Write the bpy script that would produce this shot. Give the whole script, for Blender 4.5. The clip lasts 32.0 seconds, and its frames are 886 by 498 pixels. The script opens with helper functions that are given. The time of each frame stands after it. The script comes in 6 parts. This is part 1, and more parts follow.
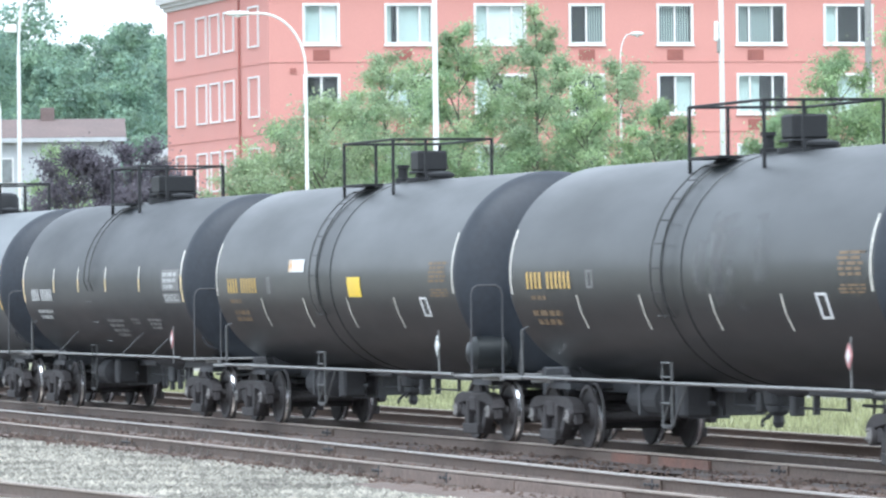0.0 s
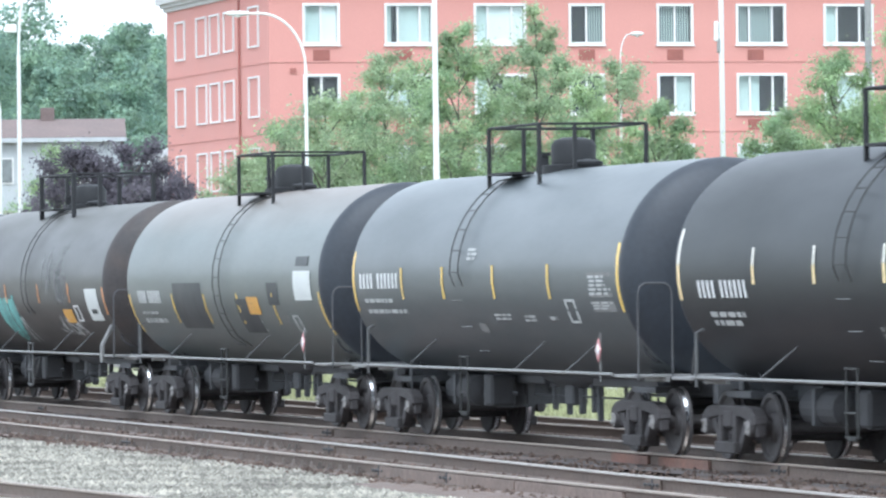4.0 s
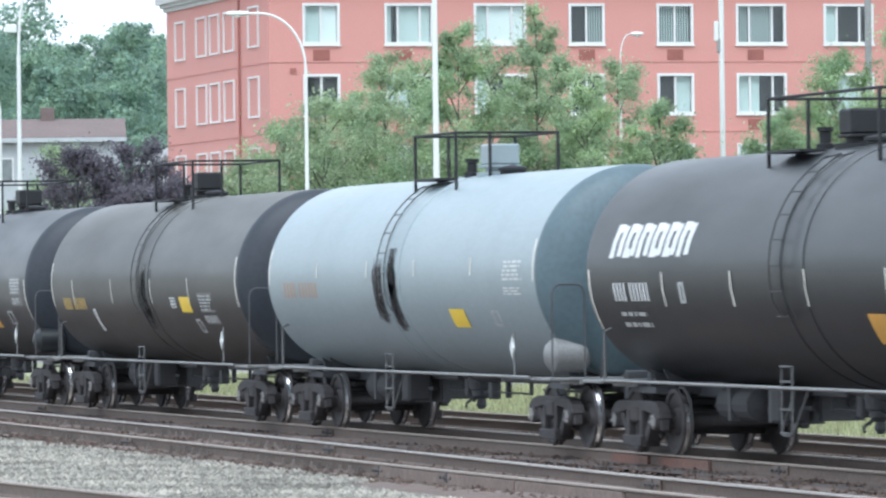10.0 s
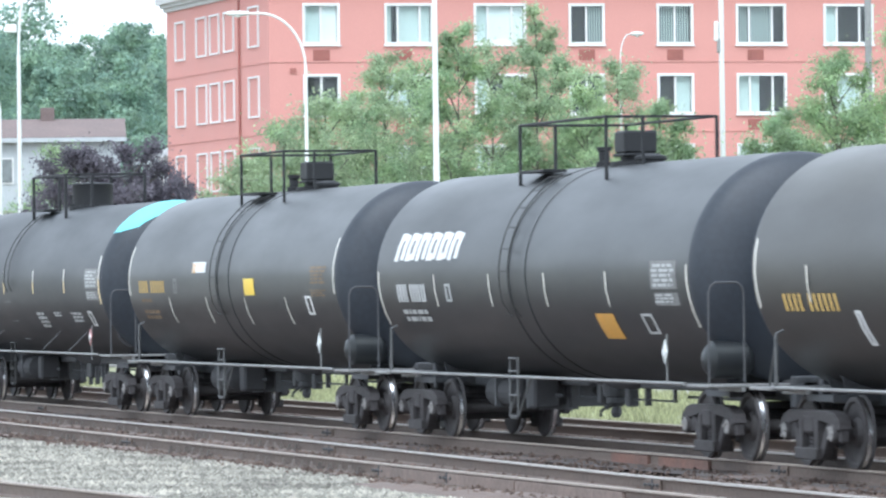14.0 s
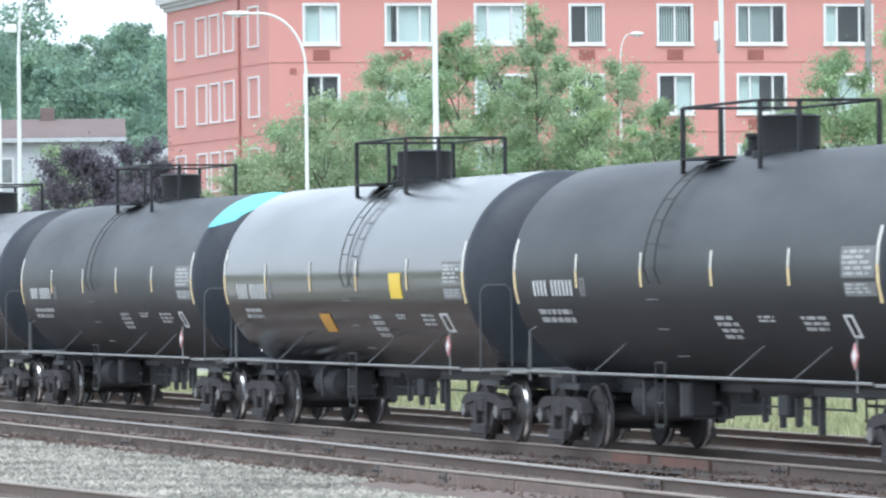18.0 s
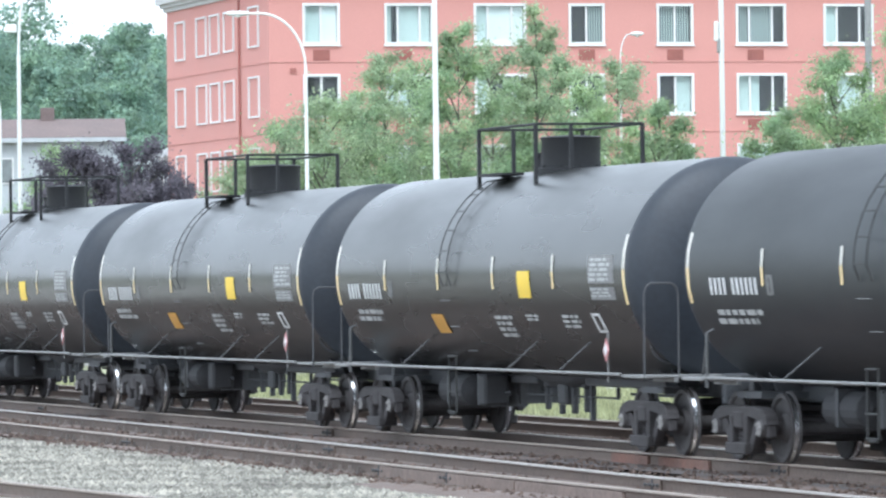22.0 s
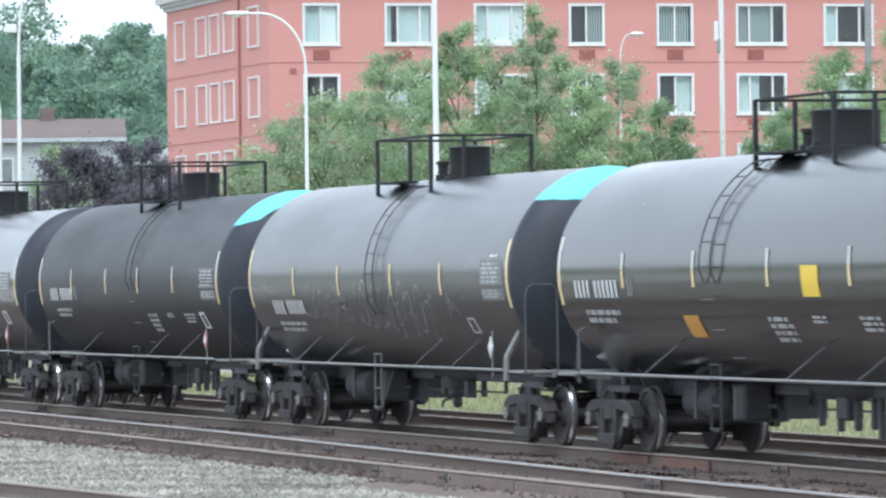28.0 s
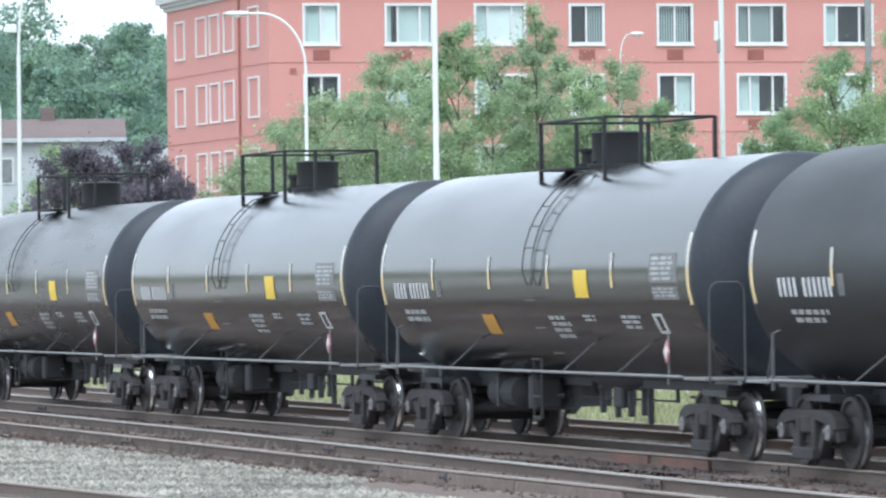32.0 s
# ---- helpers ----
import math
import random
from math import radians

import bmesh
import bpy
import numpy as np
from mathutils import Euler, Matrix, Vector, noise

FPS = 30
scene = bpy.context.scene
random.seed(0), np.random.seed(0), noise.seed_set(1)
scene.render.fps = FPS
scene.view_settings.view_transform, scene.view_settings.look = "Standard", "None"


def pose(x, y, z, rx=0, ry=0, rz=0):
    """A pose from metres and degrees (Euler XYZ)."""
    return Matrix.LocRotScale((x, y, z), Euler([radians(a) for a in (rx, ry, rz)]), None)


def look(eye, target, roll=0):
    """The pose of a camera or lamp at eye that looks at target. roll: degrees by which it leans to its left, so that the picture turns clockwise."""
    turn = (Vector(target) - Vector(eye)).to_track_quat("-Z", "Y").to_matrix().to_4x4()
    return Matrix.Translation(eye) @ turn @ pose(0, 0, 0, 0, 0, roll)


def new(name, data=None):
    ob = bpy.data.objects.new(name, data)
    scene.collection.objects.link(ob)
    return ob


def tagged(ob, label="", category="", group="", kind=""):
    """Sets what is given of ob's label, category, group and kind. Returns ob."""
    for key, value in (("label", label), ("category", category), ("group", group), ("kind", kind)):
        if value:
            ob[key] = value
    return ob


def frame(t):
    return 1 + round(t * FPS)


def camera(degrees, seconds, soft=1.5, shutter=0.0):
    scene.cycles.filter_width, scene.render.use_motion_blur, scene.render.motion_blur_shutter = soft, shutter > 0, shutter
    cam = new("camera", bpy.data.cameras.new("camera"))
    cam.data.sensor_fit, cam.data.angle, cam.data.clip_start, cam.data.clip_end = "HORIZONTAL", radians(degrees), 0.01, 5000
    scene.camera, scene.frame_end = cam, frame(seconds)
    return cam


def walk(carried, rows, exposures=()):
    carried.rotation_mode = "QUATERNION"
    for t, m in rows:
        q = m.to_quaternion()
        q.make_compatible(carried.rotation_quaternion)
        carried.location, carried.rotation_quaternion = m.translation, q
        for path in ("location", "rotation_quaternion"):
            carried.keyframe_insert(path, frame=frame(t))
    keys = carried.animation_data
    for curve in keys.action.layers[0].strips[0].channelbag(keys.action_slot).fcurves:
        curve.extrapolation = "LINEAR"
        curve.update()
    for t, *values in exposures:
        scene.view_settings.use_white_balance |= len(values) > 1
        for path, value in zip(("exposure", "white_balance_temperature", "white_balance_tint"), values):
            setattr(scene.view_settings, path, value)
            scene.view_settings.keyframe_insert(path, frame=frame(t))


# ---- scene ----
cam = camera(8.85, 32.0, soft=2.3, shutter=0.25)

# one fixed stand, 2.35 m above the railhead, a long lens along the train
TH, PITCH = radians(15.63), radians(0.3754)
EYE = (0.0, 0.0, 2.35)
AIM = (-math.cos(TH) * math.cos(PITCH) * 80, math.sin(TH) * math.cos(PITCH) * 80, 2.35 + math.sin(PITCH) * 80)
STAND = look(EYE, AIM, -0.7)
walk(cam, [(0.0, STAND), (32.0, STAND)], [
    (t, e, 5540, 5.7) for t, e in ((0, 1.16), (3, 1.15), (6, 1.05), (7, 1.01), (8, 1.0), (9, 0.91), (10, 0.81), (11, 0.77), (12, 0.91), (13, 1.09), (14, 1.1),
                                   (17, 1.0), (18, 0.92), (19, 0.89), (20, 0.92), (21, 1.03), (23, 1.06), (25, 0.97), (28, 0.75), (29, 0.8), (30, 0.87), (31, 0.89), (32, 0.81))])

# ---- light: bright overcast day ----
world = bpy.data.worlds.new("world")
scene.world = world
world.use_nodes = True
wn, wl = world.node_tree.nodes, world.node_tree.links
sky = wn.new("ShaderNodeTexSky")
sky.sky_type, sky.sun_disc = "NISHITA", False
sky.sun_elevation, sky.sun_rotation = radians(58), radians(112)
sky.dust_density, sky.ozone_density = 4.0, 1.0
cloud = wn.new("ShaderNodeMix")
cloud.data_type = "RGBA"
cloud.inputs["Factor"].default_value = 0.8
cloud.inputs[7].default_value = (10.25, 10.2, 10.25, 1)
wl.new(sky.outputs[0], cloud.inputs[6])
wl.new(cloud.outputs[2], wn["Background"].inputs[0])
wn["Background"].inputs[1].default_value = 0.1
sun = new("sun", bpy.data.lights.new("sun", "SUN"))
sun.data.energy, sun.data.angle, sun.data.color = 1.0, radians(30), (1.0, 0.97, 0.93)
sun.matrix_world = look((0, 0, 50), (-29, 12, 0))


# ---- materials ----
def material(name, base, rough=0.6, metal=0.0, spread=0.25, fine=30.0, coarse=1.5, bump=0.1, coat=0.0, dirt=None, amount=0.0, dscale=0.8,
             stretch=(1, 1, 1), piece=0.0, spec=0.5):
    """A surface with fine grain and coarse blotches; dirt is a second colour in patches; piece varies it from object to object."""
    m = bpy.data.materials.new(name)
    m.use_nodes = True
    n, l = m.node_tree.nodes, m.node_tree.links
    b = n["Principled BSDF"]
    b.inputs["Metallic"].default_value = metal
    b.inputs["Coat Weight"].default_value = coat
    b.inputs["Coat Roughness"].default_value = 0.18
    b.inputs["Specular IOR Level"].default_value = spec
    tc = n.new("ShaderNodeTexCoord")
    mp = n.new("ShaderNodeMapping")
    mp.inputs["Scale"].default_value = stretch
    l.new(tc.outputs["Object"], mp.inputs[0])

    def tex(scale, detail, rgh=0.55):
        t = n.new("ShaderNodeTexNoise")
        t.inputs["Scale"].default_value, t.inputs["Detail"].default_value, t.inputs["Roughness"].default_value = scale, detail, rgh
        l.new(mp.outputs[0], t.inputs["Vector"])
        return t.outputs["Fac"]

    def ramp(src, a, c, lo, hi):
        r = n.new("ShaderNodeMapRange")
        r.inputs[1].default_value, r.inputs[2].default_value, r.inputs[3].default_value, r.inputs[4].default_value = a, c, lo, hi
        l.new(src, r.inputs[0])
        return r.outputs[0]

    f1, f2 = tex(fine, 3), tex(coarse, 5)
    add = n.new("ShaderNodeMath")
    add.operation = "ADD"
    l.new(f1, add.inputs[0]), l.new(f2, add.inputs[1])
    value = ramp(add.outputs[0], 0.6, 1.4, 1 - spread, 1 + spread)
    if piece:
        info = n.new("ShaderNodeObjectInfo")
        mul = n.new("ShaderNodeMath")
        mul.operation = "MULTIPLY"
        l.new(value, mul.inputs[0]), l.new(ramp(info.outputs["Random"], 0, 1, 1 - piece, 1 + piece), mul.inputs[1])
        value = mul.outputs[0]
    col = n.new("ShaderNodeMix")
    col.data_type, col.blend_type = "RGBA", "MULTIPLY"
    col.inputs["Factor"].default_value = 1
    col.inputs[6].default_value = (*base, 1)
    l.new(value, col.inputs[7])
    out = col.outputs[2]
    if dirt:
        d = n.new("ShaderNodeMix")
        d.data_type = "RGBA"
        d.inputs[7].default_value = (*dirt, 1)
        l.new(out, d.inputs[6])
        l.new(ramp(tex(dscale, 6, 0.65), 0.45, 0.75, 0, amount), d.inputs["Factor"])
        out = d.outputs[2]
    l.new(out, b.inputs["Base Color"])
    l.new(ramp(f2, 0.3, 0.7, max(0.03, rough - 0.08), min(1, rough + 0.08)), b.inputs["Roughness"])
    if bump:
        bp = n.new("ShaderNodeBump")
        bp.inputs["Strength"].default_value, bp.inputs["Distance"].default_value = bump, 0.02
        l.new(f1, bp.inputs["Height"])
        l.new(bp.outputs[0], b.inputs["Normal"])
    return m


def tank_paint(name, base, rough, coat=0.0, dirt=(0.10, 0.09, 0.08), amount=0.3, streak=(0.07, 0.068, 0.065), streaks=0.05, bump=0.008, top=(0.1, 0.1, 0.1), tops=0.0, shine=0.5):
    """Weathered tank paint: blotches, streaks that run down the shell round its belly, road dust on its upper side."""
    m = material(name, base, rough, 0, 0.11, 14, 0.55, bump, coat, dirt, amount, 0.5, (0.28, 1, 1))
    n, l = m.node_tree.nodes, m.node_tree.links
    b = n["Principled BSDF"]
    b.inputs["Specular IOR Level"].default_value = shine
    b.inputs["Specular Tint"].default_value = (0.97, 0.995, 0.92, 1)
    src = b.inputs["Base Color"].links[0].from_socket
    tc = n.new("ShaderNodeTexCoord")
    mp = n.new("ShaderNodeMapping")
    mp.inputs["Scale"].default_value = (0.9, 0.12, 0.22)
    l.new(tc.outputs["Object"], mp.inputs[0])
    t = n.new("ShaderNodeTexNoise")
    t.inputs["Scale"].default_value, t.inputs["Detail"].default_value = 1.6, 6
    l.new(mp.outputs[0], t.inputs["Vector"])
    r = n.new("ShaderNodeMapRange")
    r.inputs[1].default_value, r.inputs[2].default_value, r.inputs[4].default_value = 0.5, 0.78, streaks * 2
    l.new(t.outputs["Fac"], r.inputs[0])
    x = n.new("ShaderNodeMix")
    x.data_type = "RGBA"
    x.inputs[7].default_value = (*streak, 1)
    l.new(src, x.inputs[6]), l.new(r.outputs[0], x.inputs["Factor"])
    out = x.outputs[2]
    if tops:
        sep = n.new("ShaderNodeSeparateXYZ")
        l.new(tc.outputs["Object"], sep.inputs[0])
        r2 = n.new("ShaderNodeMapRange")
        r2.inputs[1].default_value, r2.inputs[2].default_value, r2.inputs[4].default_value = 3.3, 4.2, tops
        l.new(sep.outputs[2], r2.inputs[0])
        y = n.new("ShaderNodeMix")
        y.data_type = "RGBA"
        y.inputs[7].default_value = (*top, 1)
        l.new(out, y.inputs[6]), l.new(r2.outputs[0], y.inputs["Factor"])
        out = y.outputs[2]
    l.new(out, b.inputs["Base Color"])
    return m


PAINT = {
    "black": tank_paint("weathered_black_paint", (0.0205, 0.0232, 0.0252), 0.36, 0.0, (0.035, 0.036, 0.036), 0.35, streaks=0.035, shine=0.34),
    "soot": tank_paint("sooty_black_paint", (0.0205, 0.023, 0.0262), 0.38, 0.0, (0.038, 0.038, 0.037), 0.4, streaks=0.035, shine=0.38),
    "matte": tank_paint("matte_black_paint", (0.0185, 0.0215, 0.0255), 0.44, 0.0, (0.03, 0.032, 0.033), 0.35, streaks=0.025, shine=0.31),
    "satin": tank_paint("satin_black_paint", (0.0145, 0.0155, 0.0155), 0.29, 0.05, (0.028, 0.026, 0.023), 0.4, streaks=0.03, shine=0.4),
    "gloss": tank_paint("glossy_black_paint", (0.009, 0.0105, 0.0115), 0.2, 0.2, (0.014, 0.014, 0.0135), 0.2, streaks=0.02, shine=0.95),
    "blue_black": tank_paint("blue_black_paint", (0.065, 0.077, 0.084), 0.36, 0.0, (0.09, 0.095, 0.095), 0.3, streaks=0.03),
    "grey_green": tank_paint("faded_grey_paint", (0.1, 0.116, 0.112), 0.38, 0.0, (0.16, 0.14, 0.12), 0.35, (0.2, 0.19, 0.18), 0.05, top=(0.2, 0.13, 0.1), tops=0.55),
    "semi": tank_paint("worn_semigloss_grey_paint", (0.017, 0.021, 0.0225), 0.33, 0.45, (0.034, 0.037, 0.036), 0.2, streaks=0.04, shine=0.45),
    "brown_black": tank_paint("brownish_black_paint", (0.032, 0.031, 0.03), 0.42, 0.0, (0.055, 0.05, 0.045), 0.45, streaks=0.03, top=(0.085, 0.08, 0.065), tops=0.5),
    "pale_blue": tank_paint("pale_blue_grey_paint", (0.27, 0.325, 0.345), 0.38, 0.0, (0.3, 0.32, 0.32), 0.4, (0.1, 0.11, 0.12), 0.05),
}
# On pale blue and grey cars the gap's shade is in the ends' colour.
HEAD = material("head_dark_tone", (0.025, 0.031, 0.041), 0.5, 0, 0.25, 12, 0.8, 0.05, 0, (0.05, 0.05, 0.052), 0.3)
HEAD_BLUE = material("weathered_shaded_blue_head", (0.1, 0.145, 0.165), 0.45, 0, 0.2, 12, 0.8, 0.03, 0, (0.06, 0.075, 0.08), 0.5)
HEAD_RUST = material("rust_brown_head_paint", (0.042, 0.037, 0.037), 0.6, 0, 0.3, 12, 0.9, 0.06, 0, (0.1, 0.07, 0.055), 0.5)
TEAL = material("turquoise_paint", (0.2, 0.6, 0.63), 0.5, 0, 0.08, 14, 1.0, 0.03)
IRON = material("black_iron", (0.072, 0.075, 0.081), 0.65, 0.0, 0.3, 25, 2, 0.1, 0, (0.09, 0.075, 0.06), 0.4, 2.0)
RAILING = material("dark_railing_paint", (0.024, 0.025, 0.027), 0.6, 0, 0.2, 25, 2, 0.05, spec=0.25)
LADDER = material("grimy_ladder_paint", (0.045, 0.046, 0.045), 0.6, 0, 0.2, 25, 2, 0.05, spec=0.3)
MID_IRON = material("worn_mid_grey_iron", (0.11, 0.112, 0.112), 0.6, 0, 0.3, 25, 2, 0.1)
GREY_IRON = material("dusty_grey_iron", (0.26, 0.26, 0.255), 0.5, 0.2, 0.3, 25, 2, 0.1, 0, (0.06, 0.055, 0.05), 0.5, 2.0)
TRUCK = material("dusty_cast_steel", (0.052, 0.047, 0.048), 0.75, 0, 0.4, 18, 2, 0.2, 0, (0.03, 0.028, 0.026), 0.6, 2.5)
WHEEL = material("wheel_steel", (0.066, 0.06, 0.06), 0.7, 0.0, 0.35, 20, 3, 0.15, 0, (0.03, 0.028, 0.026), 0.5, 3)
BEARING = material("dusty_pale_bearing_cap", (0.24, 0.23, 0.22), 0.6, 0, 0.3, 20, 3, 0.1)
TREAD = material("polished_tread", (0.85, 0.86, 0.88), 0.25, 1.0, 0.1, 40, 4, 0.0)
RUBBER = material("dusty_black_hose", (0.05, 0.05, 0.053), 0.8)
WHITE = material("white_lettering", (0.72, 0.73, 0.72), 0.55, 0, 0.2, 40, 4, 0.0)
DULL = material("faded_white_lettering", (0.44, 0.45, 0.44), 0.6, 0, 0.35, 50, 6, 0.0)
FAINT = material("grimy_grey_lettering", (0.2, 0.2, 0.195), 0.6, 0, 0.4, 50, 6, 0.0)
GOLD = material("gold_lettering", (0.62, 0.42, 0.12), 0.55, 0, 0.2, 40, 4, 0.0)
BROWN = material("faded_brown_lettering", (0.2, 0.14, 0.08), 0.6, 0, 0.3, 40, 4, 0.0)
STRIPE = material("white_reflective_strip", (0.92, 0.72, 0.36), 0.35, 0, 0.12, 30, 3, 0.0)
STRIPEW = material("dusty_white_strip", (0.72, 0.7, 0.62), 0.4, 0, 0.15, 30, 3, 0.0)
YSTRIPE = material("yellow_reflective_strip", (0.85, 0.58, 0.12), 0.35, 0, 0.15, 30, 3, 0.0)
OSTRIPE = material("orange_reflective_strip", (0.7, 0.3, 0.1), 0.4, 0, 0.15, 30, 3, 0.0)
YELLOW = material("yellow_panel", (0.85, 0.6, 0.05), 0.5, 0, 0.1, 30, 3, 0.0)
ORANGE = material("orange_panel", (0.62, 0.33, 0.06), 0.55, 0, 0.15, 30, 3, 0.0)
PALE = material("pale_panel", (0.6, 0.62, 0.6), 0.55, 0, 0.12, 30, 3, 0.0)
BLACKP = material("black_patch_paint", (0.037, 0.042, 0.044), 0.5, 0, 0.2, 14, 1, 0.04)
PINK = material("pink_placard_red", (0.6, 0.28, 0.28), 0.5, 0, 0.1, 30, 3, 0.0)
SPRAY = material("teal_spray_paint", (0.16, 0.4, 0.37), 0.6, 0, 0.3, 20, 3, 0.0)
SPRAYW = material("grey_spray_paint", (0.5, 0.5, 0.49), 0.6, 0, 0.35, 20, 3, 0.0)
FADED = material("faded_orange_lettering", (0.42, 0.3, 0.22), 0.6, 0, 0.2, 40, 4, 0.0)
CHALK = material("chalky_scuffs", (0.2, 0.205, 0.205), 0.6, 0, 0.3, 8, 2, 0.0)


def worn_through(m, share, stretch=(1.1, 1.1, 1.1)):
    """Lets the paint below show through in soft patches."""
    n, l = m.node_tree.nodes, m.node_tree.links
    tc = n.new("ShaderNodeTexCoord")
    t = n.new("ShaderNodeTexNoise")
    mp = n.new("ShaderNodeMapping")
    mp.inputs["Scale"].default_value = stretch
    t.inputs["Scale"].default_value, t.inputs["Detail"].default_value = 1.0, 7
    l.new(tc.outputs["Object"], mp.inputs[0]), l.new(mp.outputs[0], t.inputs["Vector"])
    r = n.new("ShaderNodeMapRange")
    r.inputs[1].default_value, r.inputs[2].default_value, r.inputs[4].default_value = 0.38, 0.75, share
    l.new(t.outputs["Fac"], r.inputs[0])
    mix = n.new("ShaderNodeMixShader")
    clear = n.new("ShaderNodeBsdfTransparent")
    l.new(r.outputs[0], mix.inputs[0]), l.new(clear.outputs[0], mix.inputs[1])
    l.new(n["Principled BSDF"].outputs[0], mix.inputs[2]), l.new(mix.outputs[0], n["Material Output"].inputs[0])


worn_through(CHALK, 0.42, (0.5, 0.8, 0.8))
GRIME = material("black_spill_grime", (0.03, 0.031, 0.033), 0.5, 0, 0.3, 10, 1, 0.03)
worn_through(GRIME, 0.95)


# ---- mesh helpers ----
def obj(name, bm, mat=None, parent=None, label="", smooth=False):
    me = bpy.data.meshes.new(name)
    bm.to_mesh(me)
    bm.free()
    return obj_of(name, me, mat, parent, label, smooth)


def obj_of(name, me, mat=None, parent=None, label="", smooth=False):
    if mat and not me.materials:
        me.materials.append(mat)
    if smooth and me.polygons:
        me.shade_smooth()
        me.set_sharp_from_angle(angle=0.6)
    ob = new(name, me)
    ob.parent = parent
    if label:
        ob["label"] = label
    return ob


def part(name, bm, mat, parent, label="", smooth=False):
    """One mesh object under a thing or under a part."""
    return obj(name, bm, mat, parent, label, smooth)


def group_of(name, m, label, category, group=""):
    ob = new(name)
    ob.empty_display_size = 0.3
    ob.matrix_world = m
    return tagged(ob, label, category, group)


def box(bm, x0, x1, y0, y1, z0, z1, bevel=0.0):
    r = bmesh.ops.create_cube(bm, size=1, matrix=Matrix.Translation(((x0 + x1) / 2, (y0 + y1) / 2, (z0 + z1) / 2)) @ Matrix.Diagonal((abs(x1 - x0), abs(y1 - y0), abs(z1 - z0), 1)))
    if bevel:
        es = list({e for v in r["verts"] for e in v.link_edges})
        bmesh.ops.bevel(bm, geom=es, offset=bevel, segments=1, affect="EDGES")
    return bm


def rod(bm, pts, r, n=6, caps=True):
    """A tube along a polyline."""
    pts = [Vector(p) for p in pts]
    rings = []
    up = None
    for i, p in enumerate(pts):
        d = (pts[min(i + 1, len(pts) - 1)] - pts[max(i - 1, 0)]).normalized()
        if up is None:
            up = d.orthogonal().normalized()
        up = (up - d * up.dot(d)).normalized()
        side = d.cross(up)
        rr = r[i] if isinstance(r, (list, tuple)) else r
        rings.append([bm.verts.new(p + (up * math.cos(a) + side * math.sin(a)) * rr) for a in (2 * math.pi * k / n for k in range(n))])
    for a, b in zip(rings, rings[1:]):
        for k in range(n):
            bm.faces.new((a[k], a[(k + 1) % n], b[(k + 1) % n], b[k]))
    if caps:
        bm.faces.new(rings[0][::-1])
        bm.faces.new(rings[-1])
    return bm


def lathe(bm, prof, n=32, axis="x", m=None):
    """Turns (along, radius) pairs round an axis."""
    rings = []
    for s, r in prof:
        ring = []
        for k in range(n):
            a = 2 * math.pi * k / n
            c, d = r * math.cos(a), r * math.sin(a)
            v = Vector((s, c, d)) if axis == "x" else Vector((c, s, d)) if axis == "y" else Vector((c, d, s))
            ring.append(bm.verts.new(m @ v if m else v))
        rings.append(ring)
    for a, b in zip(rings, rings[1:]):
        for k in range(n):
            bm.faces.new((a[k], a[(k + 1) % n], b[(k + 1) % n], b[k]))
    if prof[0][1] > 1e-6:
        bm.faces.new(rings[0][::-1])
    if prof[-1][1] > 1e-6:
        bm.faces.new(rings[-1])
    bmesh.ops.recalc_face_normals(bm, faces=bm.faces)
    return bm


def soup(name, verts, faces, mat, parent=None, label="", smooth=False):
    me = bpy.data.meshes.new(name)
    me.from_pydata(verts, [], faces)
    me.update()
    return obj_of(name, me, mat, parent, label, smooth)


def view_xy(u, d):
    """Plan position d metres out along the camera's bearing and u metres to its right."""
    return (-math.cos(TH) * d + math.sin(TH) * u, math.sin(TH) * d + math.cos(TH) * u)


def leaves(name, clumps, n, size, mat, seed, parent=None, flat=0.62, loose=0.3):
    """n leaf cards on the domes of many clumps (x, y, z, radius); they lie outwards and up, so that each clump has a lit top and a dim underside."""
    rng = np.random.default_rng(seed)
    B = np.array(clumps)
    w = B[:, 3] ** 2
    k = rng.choice(len(B), n, p=w / w.sum())
    d = rng.normal(size=(n, 3)) + np.array((0, 0, 0.45))
    d /= np.linalg.norm(d, axis=1)[:, None]
    far = 0.3 + 0.7 * rng.uniform(size=(n, 1)) ** 0.7 + loose * np.abs(rng.normal(size=(n, 1))) ** 2
    c = B[k, :3] + d * far * B[k, 3:4] * np.array((1, 1, flat))
    nm = d * 0.6 + np.array((0, 0, 0.35)) + rng.normal(size=(n, 3)) * 0.6
    nm /= np.linalg.norm(nm, axis=1)[:, None]
    a = np.cross(nm, rng.normal(size=(n, 3)))
    a /= np.linalg.norm(a, axis=1)[:, None]
    b = np.cross(nm, a)
    s = size * rng.uniform(0.55, 1.45, (n, 1))
    q = np.stack([c - a * s, c + b * s * 0.6, c + a * s * 1.1, c - b * s * 0.55], 1).reshape(-1, 3)
    return soup(name, q.tolist(), np.arange(4 * n).reshape(n, 4).tolist(), mat, parent)


